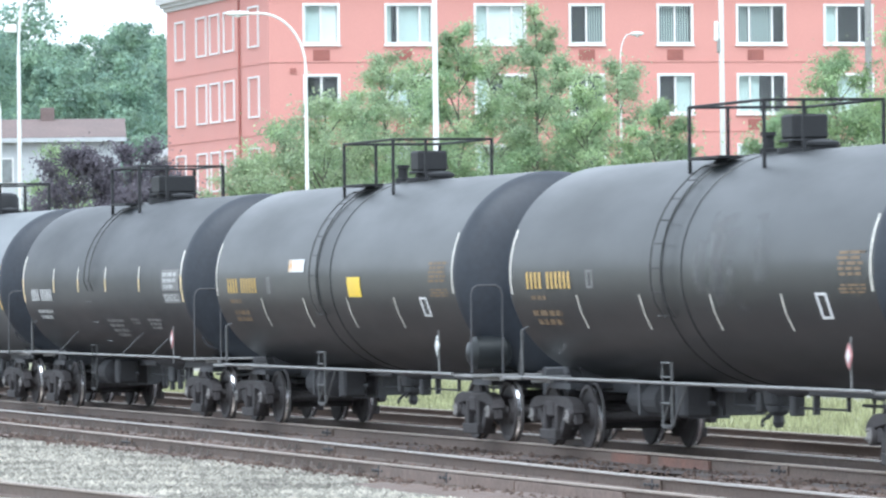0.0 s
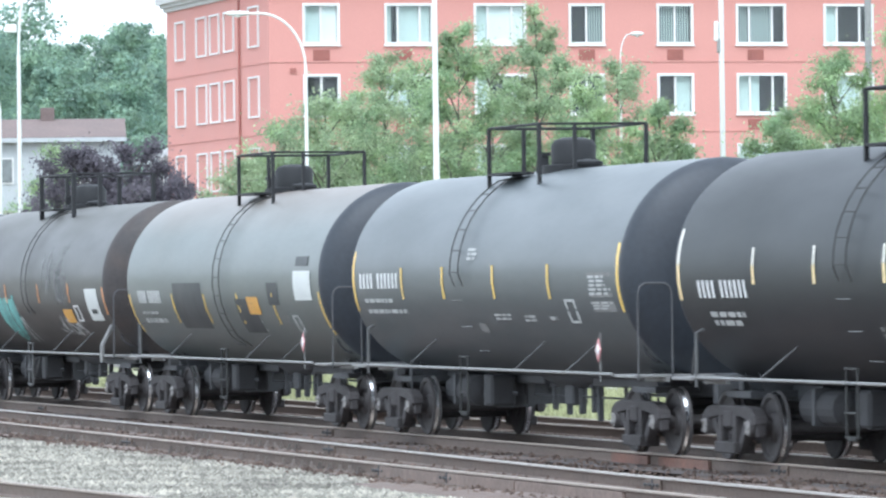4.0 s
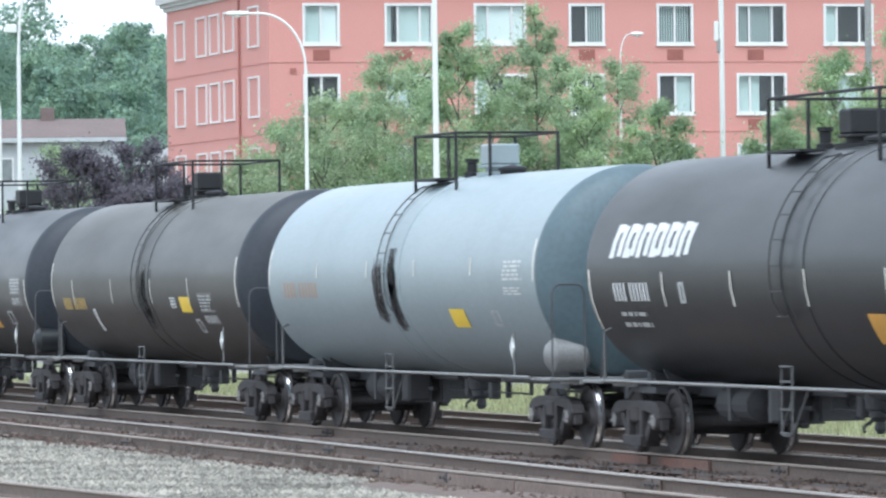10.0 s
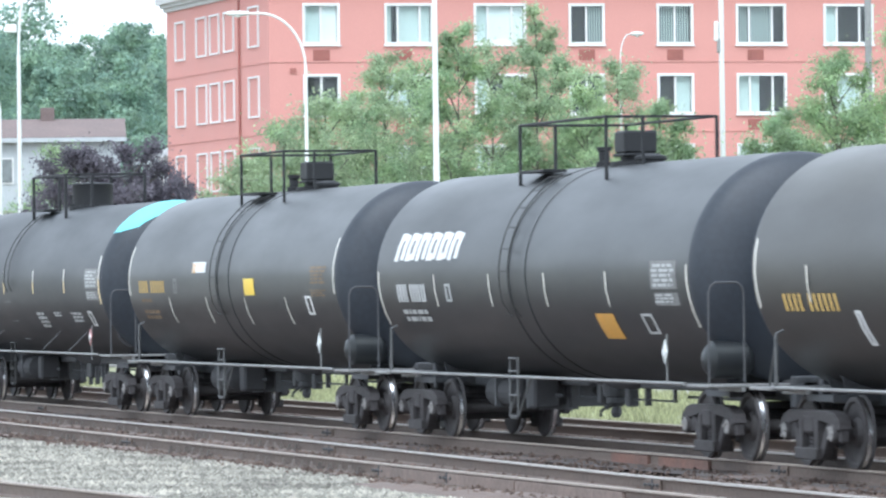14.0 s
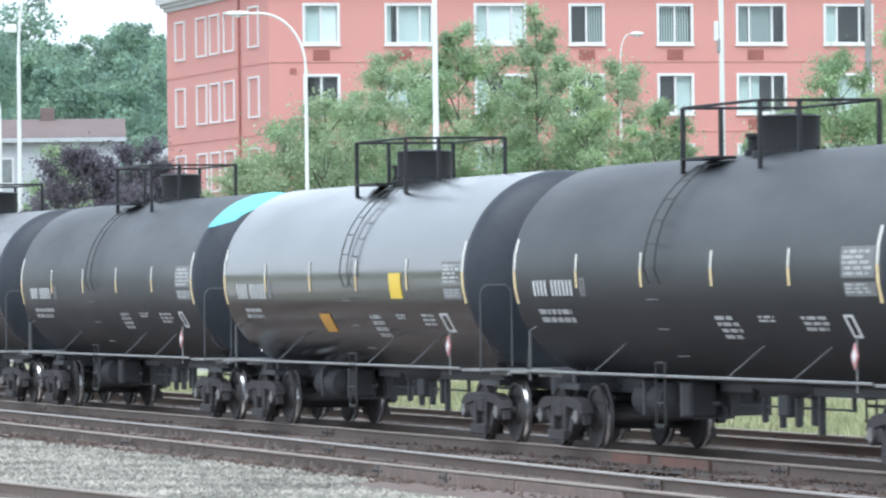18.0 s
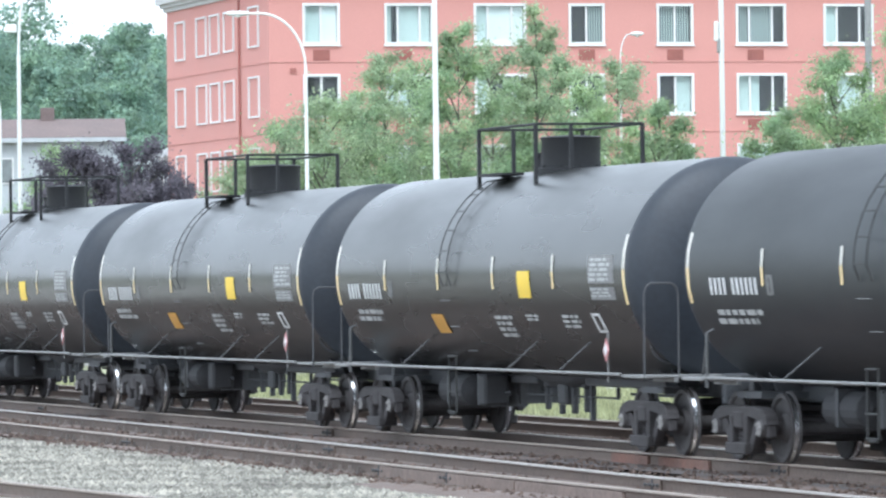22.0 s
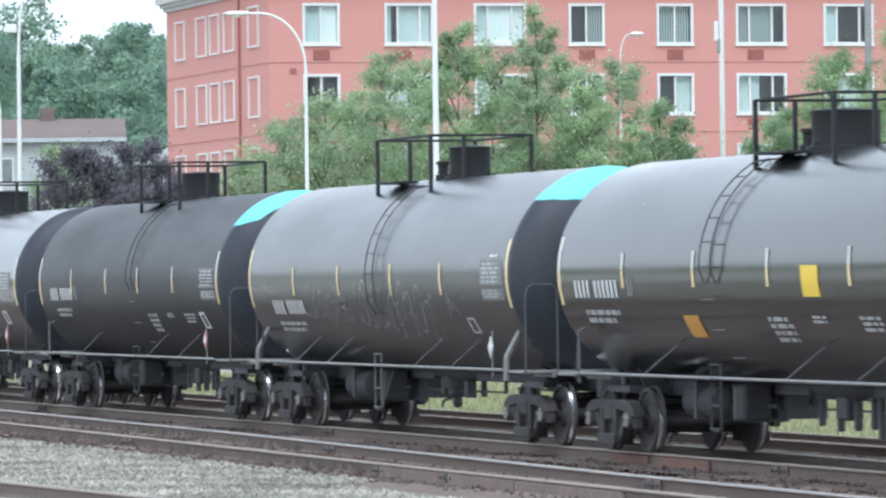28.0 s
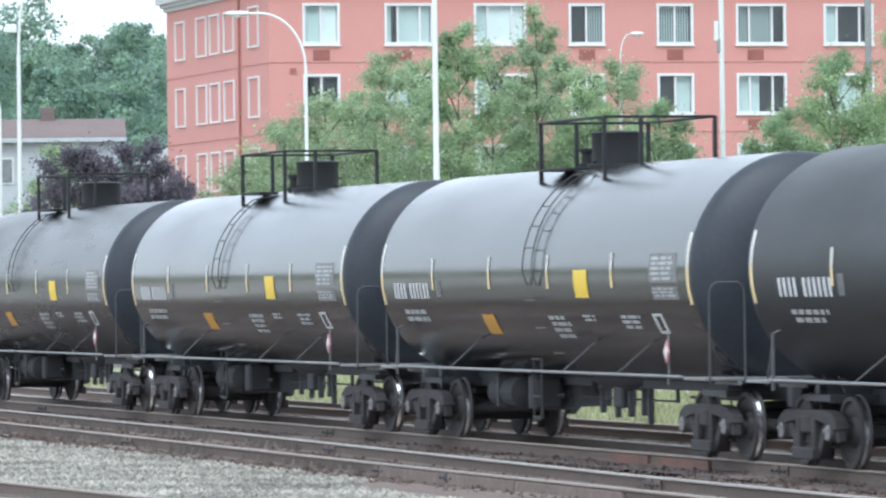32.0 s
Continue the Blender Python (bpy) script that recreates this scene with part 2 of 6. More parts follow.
def leaf_material(name, base, spread=0.45, other=None, thin=0.45):
    m = bpy.data.materials.new(name)
    m.use_nodes = True
    n, l = m.node_tree.nodes, m.node_tree.links
    b = n["Principled BSDF"]
    g = n.new("ShaderNodeNewGeometry")
    r = n.new("ShaderNodeMapRange")
    r.inputs[3].default_value, r.inputs[4].default_value = 1 - spread, 1 + spread
    l.new(g.outputs["Random Per Island"], r.inputs[0])
    tc = n.new("ShaderNodeTexCoord")
    t = n.new("ShaderNodeTexNoise")
    t.inputs["Scale"].default_value = 0.6
    l.new(tc.outputs["Object"], t.inputs["Vector"])
    r2 = n.new("ShaderNodeMapRange")
    r2.inputs[1].default_value, r2.inputs[2].default_value, r2.inputs[3].default_value, r2.inputs[4].default_value = 0.3, 0.7, 0.68, 1.28
    l.new(t.outputs["Fac"], r2.inputs[0])
    mu = n.new("ShaderNodeMath")
    mu.operation = "MULTIPLY"
    l.new(r.outputs[0], mu.inputs[0]), l.new(r2.outputs[0], mu.inputs[1])
    c = n.new("ShaderNodeMix")
    c.data_type, c.blend_type = "RGBA", "MULTIPLY"
    c.inputs["Factor"].default_value = 1
    c.inputs[6].default_value = (*base, 1)
    if other:
        # some boughs turn towards a second green
        t2 = n.new("ShaderNodeTexNoise")
        t2.inputs["Scale"].default_value, t2.inputs["Detail"].default_value = 0.9, 3
        l.new(tc.outputs["Object"], t2.inputs["Vector"])
        r3 = n.new("ShaderNodeMapRange")
        r3.inputs[1].default_value, r3.inputs[2].default_value = 0.4, 0.62
        l.new(t2.outputs["Fac"], r3.inputs[0])
        two = n.new("ShaderNodeMix")
        two.data_type = "RGBA"
        two.inputs[6].default_value, two.inputs[7].default_value = (*base, 1), (*other, 1)
        l.new(r3.outputs[0], two.inputs["Factor"]), l.new(two.outputs[2], c.inputs[6])
    l.new(mu.outputs[0], c.inputs[7])
    l.new(c.outputs[2], b.inputs["Base Color"])
    b.inputs["Roughness"].default_value = 0.75
    b.inputs["Specular IOR Level"].default_value = 0.12
    tr = n.new("ShaderNodeBsdfTranslucent")
    l.new(c.outputs[2], tr.inputs[0])
    mix = n.new("ShaderNodeMixShader")
    mix.inputs[0].default_value = thin
    out = n["Material Output"]
    l.new(b.outputs[0], mix.inputs[1]), l.new(tr.outputs[0], mix.inputs[2]), l.new(mix.outputs[0], out.inputs[0])
    return m


GRAVEL = material("pale_grey_gravel", (0.41, 0.39, 0.345), 0.85, 0, 0.4, 14, 0.5, 0.5, 0, (0.3, 0.29, 0.27), 0.5, 0.35)
BALLAST = material("oily_brown_ballast", (0.15, 0.112, 0.095), 0.85, 0, 0.4, 14, 0.6, 0.5, 0, (0.16, 0.135, 0.12), 0.6, 0.5)
DARK_BED = material("darker_ballast", (0.092, 0.077, 0.071), 0.8, 0, 0.45, 14, 0.8, 0.5, 0, (0.08, 0.072, 0.068), 0.6, 0.6)
EARTH = material("ground_earth", (0.2, 0.2, 0.15), 0.9, 0, 0.3, 5, 0.1, 0.3, 0, (0.12, 0.15, 0.07), 0.8, 0.06)
DIRT = material("pinkish_brown_dirt", (0.135, 0.1, 0.083), 0.9, 0, 0.4, 14, 1.0, 0.4, 0, (0.2, 0.165, 0.142), 0.6, 0.9)
ASPHALT = material("worn_dusty_asphalt", (0.27, 0.26, 0.235), 0.85, 0, 0.2, 20, 0.4, 0.2)
RUST = material("rusty_rail_steel", (0.135, 0.104, 0.086), 0.75, 0.1, 0.35, 16, 0.8, 0.2, 0, (0.19, 0.15, 0.125), 0.5, 0.25)
STEEL = material("polished_railhead", (0.54, 0.51, 0.47), 0.42, 0.7, 0.15, 20, 0.6, 0.02)
DULLSTEEL = material("dull_brown_railhead", (0.4, 0.34, 0.285), 0.45, 0.6, 0.25, 20, 0.6, 0.05)
TIE = material("grey_brown_tie_wood", (0.14, 0.108, 0.088), 0.85, 0, 0.35, 12, 1.2, 0.3, stretch=(3, 0.5, 3))
GRASS = leaf_material("dry_green_grass", (0.35, 0.36, 0.21), 0.25)
LEAF = leaf_material("fresh_green_leaves", (0.345, 0.46, 0.285), 0.2, (0.41, 0.51, 0.285), 0.5)
LEAF_Y = leaf_material("yellow_green_leaves", (0.38, 0.475, 0.31), 0.2, (0.44, 0.52, 0.32), 0.5)
# woodland green with distance haze mixed into the colour as a bluish tint
LEAF_D = leaf_material("hazy_woodland_leaves", (0.24, 0.345, 0.285), 0.18, (0.32, 0.44, 0.31), 0.45)
LEAF_P = leaf_material("purple_plum_leaves", (0.18, 0.165, 0.19), 0.3)
BARK = material("grey_bark", (0.15, 0.14, 0.115), 0.9, 0, 0.35, 20, 2, 0.4)
PLASTER = material("salmon_red_masonry_paint", (0.585, 0.28, 0.24), 0.8, 0, 0.07, 12, 0.25, 0.12, 0, (0.61, 0.305, 0.26), 0.5, 0.2)
BANDM = material("brick_band_red", (0.58, 0.285, 0.245), 0.85, 0, 0.12, 12, 0.4, 0.12)
TRIM = material("white_window_trim", (0.72, 0.72, 0.7), 0.5, 0, 0.05, 12, 0.8, 0.03)
CORNICE = material("grey_white_cornice", (0.5, 0.5, 0.48), 0.6, 0, 0.1, 12, 0.8, 0.05)
GRILLE = material("brown_vent_grille", (0.36, 0.14, 0.115), 0.7, 0, 0.2, 20, 2, 0.1)
BLIND = material("pale_window_blind", (0.6, 0.68, 0.66), 0.7, 0, 0.1, 10, 1, 0.05)
SHEET = material("bright_white_blind", (0.85, 0.87, 0.86), 0.7, 0, 0.05, 10, 1, 0.02)
DARKROOM = material("dim_room_interior", (0.2, 0.22, 0.22), 0.8, 0, 0.3, 3, 1, 0.0)
POLE = material("white_painted_pole", (0.72, 0.73, 0.7), 0.45, 0, 0.06, 10, 0.6, 0.03)
GREYPOLE = material("weathered_grey_pole", (0.3, 0.3, 0.29), 0.75, 0, 0.2, 10, 0.6, 0.1)
SHINGLE = material("brown_roof_shingle", (0.17, 0.13, 0.12), 0.85, 0, 0.25, 8, 0.8, 0.25)
SIDING = material("pale_siding", (0.46, 0.49, 0.5), 0.6, 0, 0.1, 6, 0.6, 0.05)


def glass_material():
    m = bpy.data.materials.new("window_glass")
    m.use_nodes = True
    n, l = m.node_tree.nodes, m.node_tree.links
    b = n["Principled BSDF"]
    b.inputs["Base Color"].default_value = (0.85, 0.92, 0.9, 1)
    b.inputs["Roughness"].default_value = 0.03
    b.inputs["Transmission Weight"].default_value = 1.0
    b.inputs["IOR"].default_value = 1.5
    return m


GLASS = glass_material()

# ---- ground ----
def ground_height(u, d):
    """Flat yard; beyond the street a wooded hill rises on one side."""
    rise = max(0.0, min(1.0, (d - 262) / 240)) * max(0.0, min(1.0, (-6 - u) / 14))
    return -0.3 + 6.5 * rise * rise * (3 - 2 * rise) + 6.5 * max(0.0, min(1.0, (d - 250) / 25)) * max(0.0, min(1.0, (-8 - u) / 8))


def build_ground():
    us = [-3000, -800, -300, -150, -90, -60, -45, -36, -30, -26, -22, -19, -16, -13, -10, -8, -6, 0, 20, 60, 150, 400, 3000]
    ds = [-3000, -600, -100, 0, 60, 120, 200, 240, 250, 258, 266, 275, 285, 300, 320, 345, 370, 400, 430, 460, 500, 560, 800, 3500]
    verts = [(*view_xy(u, d), ground_height(u, d)) for d in ds for u in us]
    w = len(us)
    faces = [(j * w + i, j * w + i + 1, (j + 1) * w + i + 1, (j + 1) * w + i) for j in range(len(ds) - 1) for i in range(w - 1)]
    tagged(soup("ground", verts, faces, EARTH), "earth and rough grass ground with a low hill", "ground", kind="structure")

    def strip(name, y0, y1, z, mat, label, cat, x0=-420, x1=160, ny=10, wob=0.03, seed=1):
        rng = np.random.default_rng(seed)
        xs = np.linspace(x0, x1, 240)
        ys = np.linspace(y0, y1, ny)
        v = [(x, y, z + float(rng.normal(0, wob)) * (0 < j < ny - 1)) for j, y in enumerate(ys) for x in xs]
        k = len(xs)
        f = [(j * k + i, j * k + i + 1, (j + 1) * k + i + 1, (j + 1) * k + i) for j in range(ny - 1) for i in range(k - 1)]
        return tagged(soup(name, v, f, mat), label, cat, kind="structure")

    strip("gravel_bed", -30, 19.2, -0.2, GRAVEL, "pale grey crushed stone between the tracks", "gravel", ny=30, wob=0.02)
    strip("ballast_bed", 19.2, 30.6, -0.19, BALLAST, "oily brown track ballast under the rails", "ballast", ny=16, wob=0.025, seed=2)
    strip("dirt_patch", 18.45, 19.35, -0.168, DIRT, "pinkish brown dirt beside the siding rail", "dirt", x0=-71.5, x1=-40, ny=5, wob=0.008, seed=6)
    # a darker strip of ballast, as wide as the cars
    strip("oily_bed", 23.4, 26.6, -0.172, DARK_BED, "darker ballast along the main track", "ballast", ny=6, wob=0.01, seed=4)
    strip("pavement", 41, 60, -0.22, ASPHALT, "pale worn asphalt street beyond the tracks", "street", ny=3, wob=0.0, seed=3)


build_ground()


def stones(name, n, x0, x1, yfun, z, size, mat, label, seed):
    """Loose crushed stones: small uneven octahedra."""
    rng = np.random.default_rng(seed)
    x = rng.uniform(x0, x1, n)
    lo, hi = yfun(x)
    c = np.stack([x, rng.uniform(0, 1, n) * (hi - lo) + lo, np.full(n, z)], 1)
    s = size * rng.uniform(0.5, 1.5, (n, 1, 1)) * rng.uniform(0.6, 1.3, (n, 6, 1))
    base = np.array([[1, 0, 0], [0, 1, 0], [-1, 0, 0], [0, -1, 0], [0, 0, 0.8], [0, 0, -0.8]])
    ang = rng.uniform(0, 6.28, n)
    rot = np.stack([np.stack([np.cos(ang), -np.sin(ang), 0 * ang], 1), np.stack([np.sin(ang), np.cos(ang), 0 * ang], 1), np.stack([0 * ang, 0 * ang, 1 + 0 * ang], 1)], 1)
    v = np.einsum("nij,nkj->nki", rot, base[None] * s) + c[:, None, :]
    tri = np.array([[0, 1, 4], [1, 2, 4], [2, 3, 4], [3, 0, 4], [1, 0, 5], [2, 1, 5], [3, 2, 5], [0, 3, 5]])
    f = (np.arange(n)[:, None, None] * 6 + tri[None]).reshape(-1, 3)
    ob = soup(name, v.reshape(-1, 3).tolist(), f.tolist(), mat)
    return tagged(ob, label, "gravel", kind="stuff")


STONE = leaf_material("loose_pale_stones", (0.44, 0.42, 0.368), 0.4)
STONE_D = leaf_material("loose_brown_stones", (0.165, 0.125, 0.106), 0.35)
stones("gravel_stones", 52000, -125, -45, lambda x: (np.maximum(10.5, 14.6 + 0.0716 * (x + 63.3)), 19.3 - np.clip((x + 72.5) * 0.35, 0, 0.9)), -0.175, 0.037, STONE, "loose pale grey crushed stones", 11)
stones("ballast_stones", 16000, -130, -45, lambda x: (19.0 + 0 * x, 28 + 0 * x), -0.175, 0.038, STONE_D, "loose oily brown ballast stones", 12)


# ---- tracks ----
BROWN_RUST = material("pinkish_brown_rust", (0.2, 0.155, 0.132), 0.85, 0, 0.35, 14, 1.2, 0.3, 0, (0.17, 0.13, 0.11), 0.5, 0.8)
ORANGE_RUST = material("orange_rust", (0.19, 0.1, 0.075), 0.85, 0, 0.4, 14, 1.2, 0.3, 0, (0.14, 0.105, 0.088), 0.75, 1.6)

def rail(pts, top, label, joints=(), stains=(), anchors=()):
    """A rail along a plan line: foot, web and head; the running surface and the joint bars are parts."""
    prof = [(-0.075, -0.19), (0.075, -0.19), (0.075, -0.175), (0.012, -0.155), (0.012, -0.045), (0.036, -0.035), (0.036, -0.004), (-0.036, -0.004), (-0.036, -0.035), (-0.012, -0.045), (-0.012, -0.155), (-0.075, -0.175)]
    bm = bmesh.new()
    rows = []
    for i, (x, y) in enumerate(pts):
        rows.append([bm.verts.new((x, y + a, z)) for a, z in prof])
    for a, b in zip(rows, rows[1:]):
        for k in range(len(prof)):
            bm.faces.new((a[k], a[(k + 1) % len(prof)], b[(k + 1) % len(prof)], b[k]))
    bmesh.ops.recalc_face_normals(bm, faces=bm.faces)
    ob = tagged(obj("rail", bm, RUST), label, "rail", "track rails", "structure")
    bm = bmesh.new()
    rows = [[bm.verts.new((x, y + a, z)) for a, z in ((-0.0385, -0.02), (-0.037, -0.01), (-0.028, 0.0), (0.028, 0.0), (0.037, -0.01), (0.0385, -0.02))] for x, y in pts]
    for a, b in zip(rows, rows[1:]):
        for k in range(5):
            bm.faces.new((a[k], a[k + 1], b[k + 1], b[k]))
    bmesh.ops.recalc_face_normals(bm, faces=bm.faces)
    part("running_surface", bm, top, ob)
    for jx in joints:
        y = np.interp(jx, [p[0] for p in pts], [p[1] for p in pts])
        bm = box(bmesh.new(), jx - 0.3, jx + 0.3, y - 0.045, y - 0.013, -0.17, -0.04, 0.008)
        bar = part("joint_bar", bm, RUST, ob)
        part("joint_gap", box(bmesh.new(), jx - 0.03, jx + 0.03, y - 0.052, y - 0.012, -0.175, -0.032), RUBBER, ob, "dark gap between two rail ends")
        for k in range(4):
            b2 = lathe(bmesh.new(), [(-0.03, 0.022), (0.03, 0.022)], 6, "y", Matrix.Translation((jx - 0.24 + 0.16 * k, y - 0.05, -0.1)))
            part("bolt", b2, IRON, bar)
    for a, b in stains:
        y = np.interp((a + b) / 2, [p[0] for p in pts], [p[1] for p in pts])
        orange = pts[0][1] > 24
        part("rust_scale", box(bmesh.new(), a, b, y - 0.06, y - 0.014, -0.186, -0.045), ORANGE_RUST if orange else BROWN_RUST, ob, "bright orange rust scale on the rail web" if orange else "brown rust on the rail web")
    for a, b, step in anchors:
        # one clip at each tie, all on one mesh
        if "clip" not in CLIP:
            CLIP["clip"] = bpy.data.meshes.new("rail_clip")
            cb = box(bmesh.new(), -0.05, 0.05, -0.1, -0.016, -0.186, -0.13)
            box(cb, -0.02, 0.02, -0.085, -0.05, -0.15, -0.075)
            cb.to_mesh(CLIP["clip"])
            CLIP["clip"].materials.append(CLIPM)
        rng = random.Random(int(-a))
        x = a
        while x < b:
            if rng.random() < 0.85:
                clip = new("rail_clip", CLIP["clip"])
                clip.parent = ob
                clip.location = (x + rng.uniform(-0.04, 0.04), np.interp(x, [p[0] for p in pts], [p[1] for p in pts]), 0)
            x += step
    return ob


CLIP = {}
CLIPM = material("dusty_brown_clip_iron", (0.145, 0.125, 0.112), 0.8, 0, 0.3, 20, 2, 0.1, piece=0.35)
rail([(-420, 24.27), (-110, 24.27), (160, 24.27)], DULLSTEEL, "brown running rail under the tank cars", (-118, -94, -70.5), ((-77.8, -76.1), (-75.6, -73.4)))
rail([(-420, 25.775), (-110, 25.775), (160, 25.775)], STEEL, "polished running rail under the tank cars")
rail([(-420, 25.6), (-200, 23.9), (-112.6, 22.3), (-92, 22.0), (-77, 21.55), (-68, 21.3), (-60, 21.25), (160, 21.25)], STEEL, "polished rail of the siding, bending towards the main track", (-84.2, -66.6), (), ((-110, -86, 0.55),))
rail([(-420, 21.4), (-200, 20.7), (-101.8, 20.17), (-75, 19.82), (-60, 19.78), (160, 19.78)], DULLSTEEL, "worn brown rail of the siding beside pale gravel", (-90.5, -74.0, -70.6), ((-73.9, -70.7), (-70.5, -67.5), (-67.4, -63)), ((-125, -74.5, 0.55),))
rail([(-420, -11.2), (-63.3, 14.35), (-40, 16.0), (0, 18.4), (160, 19.3)], DULLSTEEL, "worn rail of the slanting near track", (-74,))
rail([(-420, 27.95), (160, 27.95)], DULLSTEEL, "dull rail of the track beside the grass")
rail([(-420, 29.4), (160, 29.4)], DULLSTEEL, "dull rail of the track half lost in grass")


def build_ties():
    bm = bmesh.new()
    rng = random.Random(4)
    for y in (25.02, 20.6, 28.67):
        for i in range(170):
            x = -140 + i * 0.55 + rng.uniform(-0.04, 0.04)
            box(bm, x - 0.11, x + 0.11, y - 1.3 + rng.uniform(-0.05, 0.05), y + 1.3, -0.32, -0.178 + rng.uniform(-0.012, 0.004))
    tagged(obj("railroad_ties", bm, TIE), "grey-brown wooden ties sunk in ballast", "tie", kind="stuff")


build_ties()


def build_grass():
    rng = np.random.default_rng(5)
    n = 52000
    x = rng.uniform(-160, -55, n)
    lo = np.interp(x, [-135, -100, -70, -45], [30.2, 29.8, 29.9, 30.2])
    hi = np.interp(x, [-175, -135, -45], [40.6, 40.8, 40.5])
    y = lo + (hi - lo) * rng.uniform(0, 1, n)
    h = rng.uniform(0.1, 0.32, n)
    w = rng.uniform(0.015, 0.04, n)
    ang = rng.uniform(0, 3.14, n)
    lean = rng.normal(0, 0.1, (n, 2))
    dx, dy = np.cos(ang) * w, np.sin(ang) * w
    v = np.stack([np.stack([x - dx, y - dy, 0 * x - 0.26], 1), np.stack([x + dx, y + dy, 0 * x - 0.26], 1), np.stack([x + lean[:, 0], y + lean[:, 1], h - 0.26], 1)], 1).reshape(-1, 3)
    tagged(soup("grass_strip", v.tolist(), np.arange(3 * n).reshape(n, 3).tolist(), GRASS), "sunlit yellow-green grass beside the tracks", "grass", kind="stuff")
    verts, faces = [], []
    xs = np.linspace(-200, -20, 60)
    for i, xx in enumerate(xs):
        a = np.interp(xx, [-135, -100, -70, -45], [30.2, 29.8, 29.9, 30.2])
        b = np.interp(xx, [-200, -135, -45], [40.8, 41.0, 41.0])
        verts += [(xx, a, -0.2), (xx, b, -0.2)]
        if i:
            faces.append((2 * i - 2, 2 * i, 2 * i + 1, 2 * i - 1))
    m = material("turf", (0.31, 0.32, 0.19), 0.9, 0, 0.35, 9, 0.5, 0.4)
    tagged(soup("lawn", verts, faces, m), "yellow-green mown verge beyond the tracks", "grass", kind="structure")


build_grass()


# ---- the apartment building ----
FLOORS = [14.08, 11.16, 8.22, 5.3, 2.4]      # heads of the window openings


def window(parent, w0, w1, top, tall, panes, look_in, side=False, name="window"):
    """A framed sliding window; its wall's x runs along the wall and -y outwards."""
    bm = bmesh.new()
    t = 0.11
    for a, b, c, d in ((w0, w1, top - t, top), (w0, w1, top - tall, top - tall + t), (w0, w0 + t, top - tall + t, top - t), (w1 - t, w1, top - tall + t, top - t)):
        box(bm, a, b, -0.05, 0.12, c, d)
    fr = part(name, bm, TRIM, parent, "white framed window")
    inner = w1 - w0 - 2 * t
    cuts = [0, 0.5, 1] if panes == 2 else [0, 0.25, 0.75, 1]
    for a, b in zip(cuts, cuts[1:]):
        xa, xb = w0 + t + inner * a, w0 + t + inner * b
        bm = box(bmesh.new(), xa + 0.03, xb - 0.03, 0.06, 0.07, top - tall + t + 0.03, top - t - 0.03)
        g = part("pane", bm, GLASS, fr)
        g.visible_shadow = False
    for a in cuts[1:-1]:
        part("mullion", box(bmesh.new(), w0 + t + inner * a - 0.045, w0 + t + inner * a + 0.045, 0.02, 0.11, top - tall + t, top - t), TRIM, fr)
    bm = box(bmesh.new(), w0 - 0.04, w1 + 0.04, -0.09, 0.0, top - tall - 0.06, top - tall)
    part("sill", bm, TRIM, fr)
    for k, (a, b) in enumerate(zip(cuts, cuts[1:])):
        kind = look_in[k]
        xa, xb = w0 + t + inner * a, w0 + t + inner * b
        if kind == "w":
            part("blind", box(bmesh.new(), xa + 0.02, xb - 0.02, 0.13, 0.15, top - tall + t, top - t), SHEET, fr, "bright white blind")
        elif kind == "b":
            part("blind", box(bmesh.new(), xa + 0.02, xb - 0.02, 0.16, 0.18, top - tall + t, top - t), BLIND, fr, "pale drawn blind")
        elif kind == "v":
            bm = bmesh.new()
            x = xa + 0.03
            while x < xb - 0.05:
                box(bm, x, x + 0.05, 0.16, 0.17, top - tall + t, top - t)
                x += 0.11
            part("blind", bm, BLIND, fr, "vertical slat blind")
        elif kind == "h":
            part("blind", box(bmesh.new(), xa + 0.02, xa + (xb - xa) * 0.45, 0.16, 0.18, top - tall + t, top - t), BLIND, fr, "half drawn pale blind")
    return fr


def wall_with_openings(bm, length, z0, z1, thick, holes):
    """A wall along +x, one connected solid with openings right through it."""
    xs = sorted({0.0, length, *[round(v, 4) for h in holes for v in h[:2]]})
    zs = sorted({z0, z1, *[round(v, 4) for h in holes for v in h[2:]]})
    nx, nz = len(xs) - 1, len(zs) - 1

    def solid(i, j):
        if not (0 <= i < nx and 0 <= j < nz):
            return False
        x, z = (xs[i] + xs[i + 1]) / 2, (zs[j] + zs[j + 1]) / 2
        return not any(h[0] < x < h[1] and h[2] < z < h[3] for h in holes)

    v = {}

    def vert(i, k, j):
        if (i, k, j) not in v:
            v[i, k, j] = bm.verts.new((xs[i], k * thick, zs[j]))
        return v[i, k, j]

    for i in range(nx):
        for j in range(nz):
            if not solid(i, j):
                continue
            for k in (0, 1):
                bm.faces.new([vert(i, k, j), vert(i + 1, k, j), vert(i + 1, k, j + 1), vert(i, k, j + 1)])
            for di, dj, e in ((-1, 0, ((i, j), (i, j + 1))), (1, 0, ((i + 1, j), (i + 1, j + 1))), (0, -1, ((i, j), (i + 1, j))), (0, 1, ((i, j + 1), (i + 1, j + 1)))):
                if not solid(i + di, j + dj):
                    (a, b), (c, d) = e
                    bm.faces.new([vert(a, 0, b), vert(c, 0, d), vert(c, 1, d), vert(a, 1, b)])
    bmesh.ops.recalc_face_normals(bm, faces=bm.faces)
    return bm


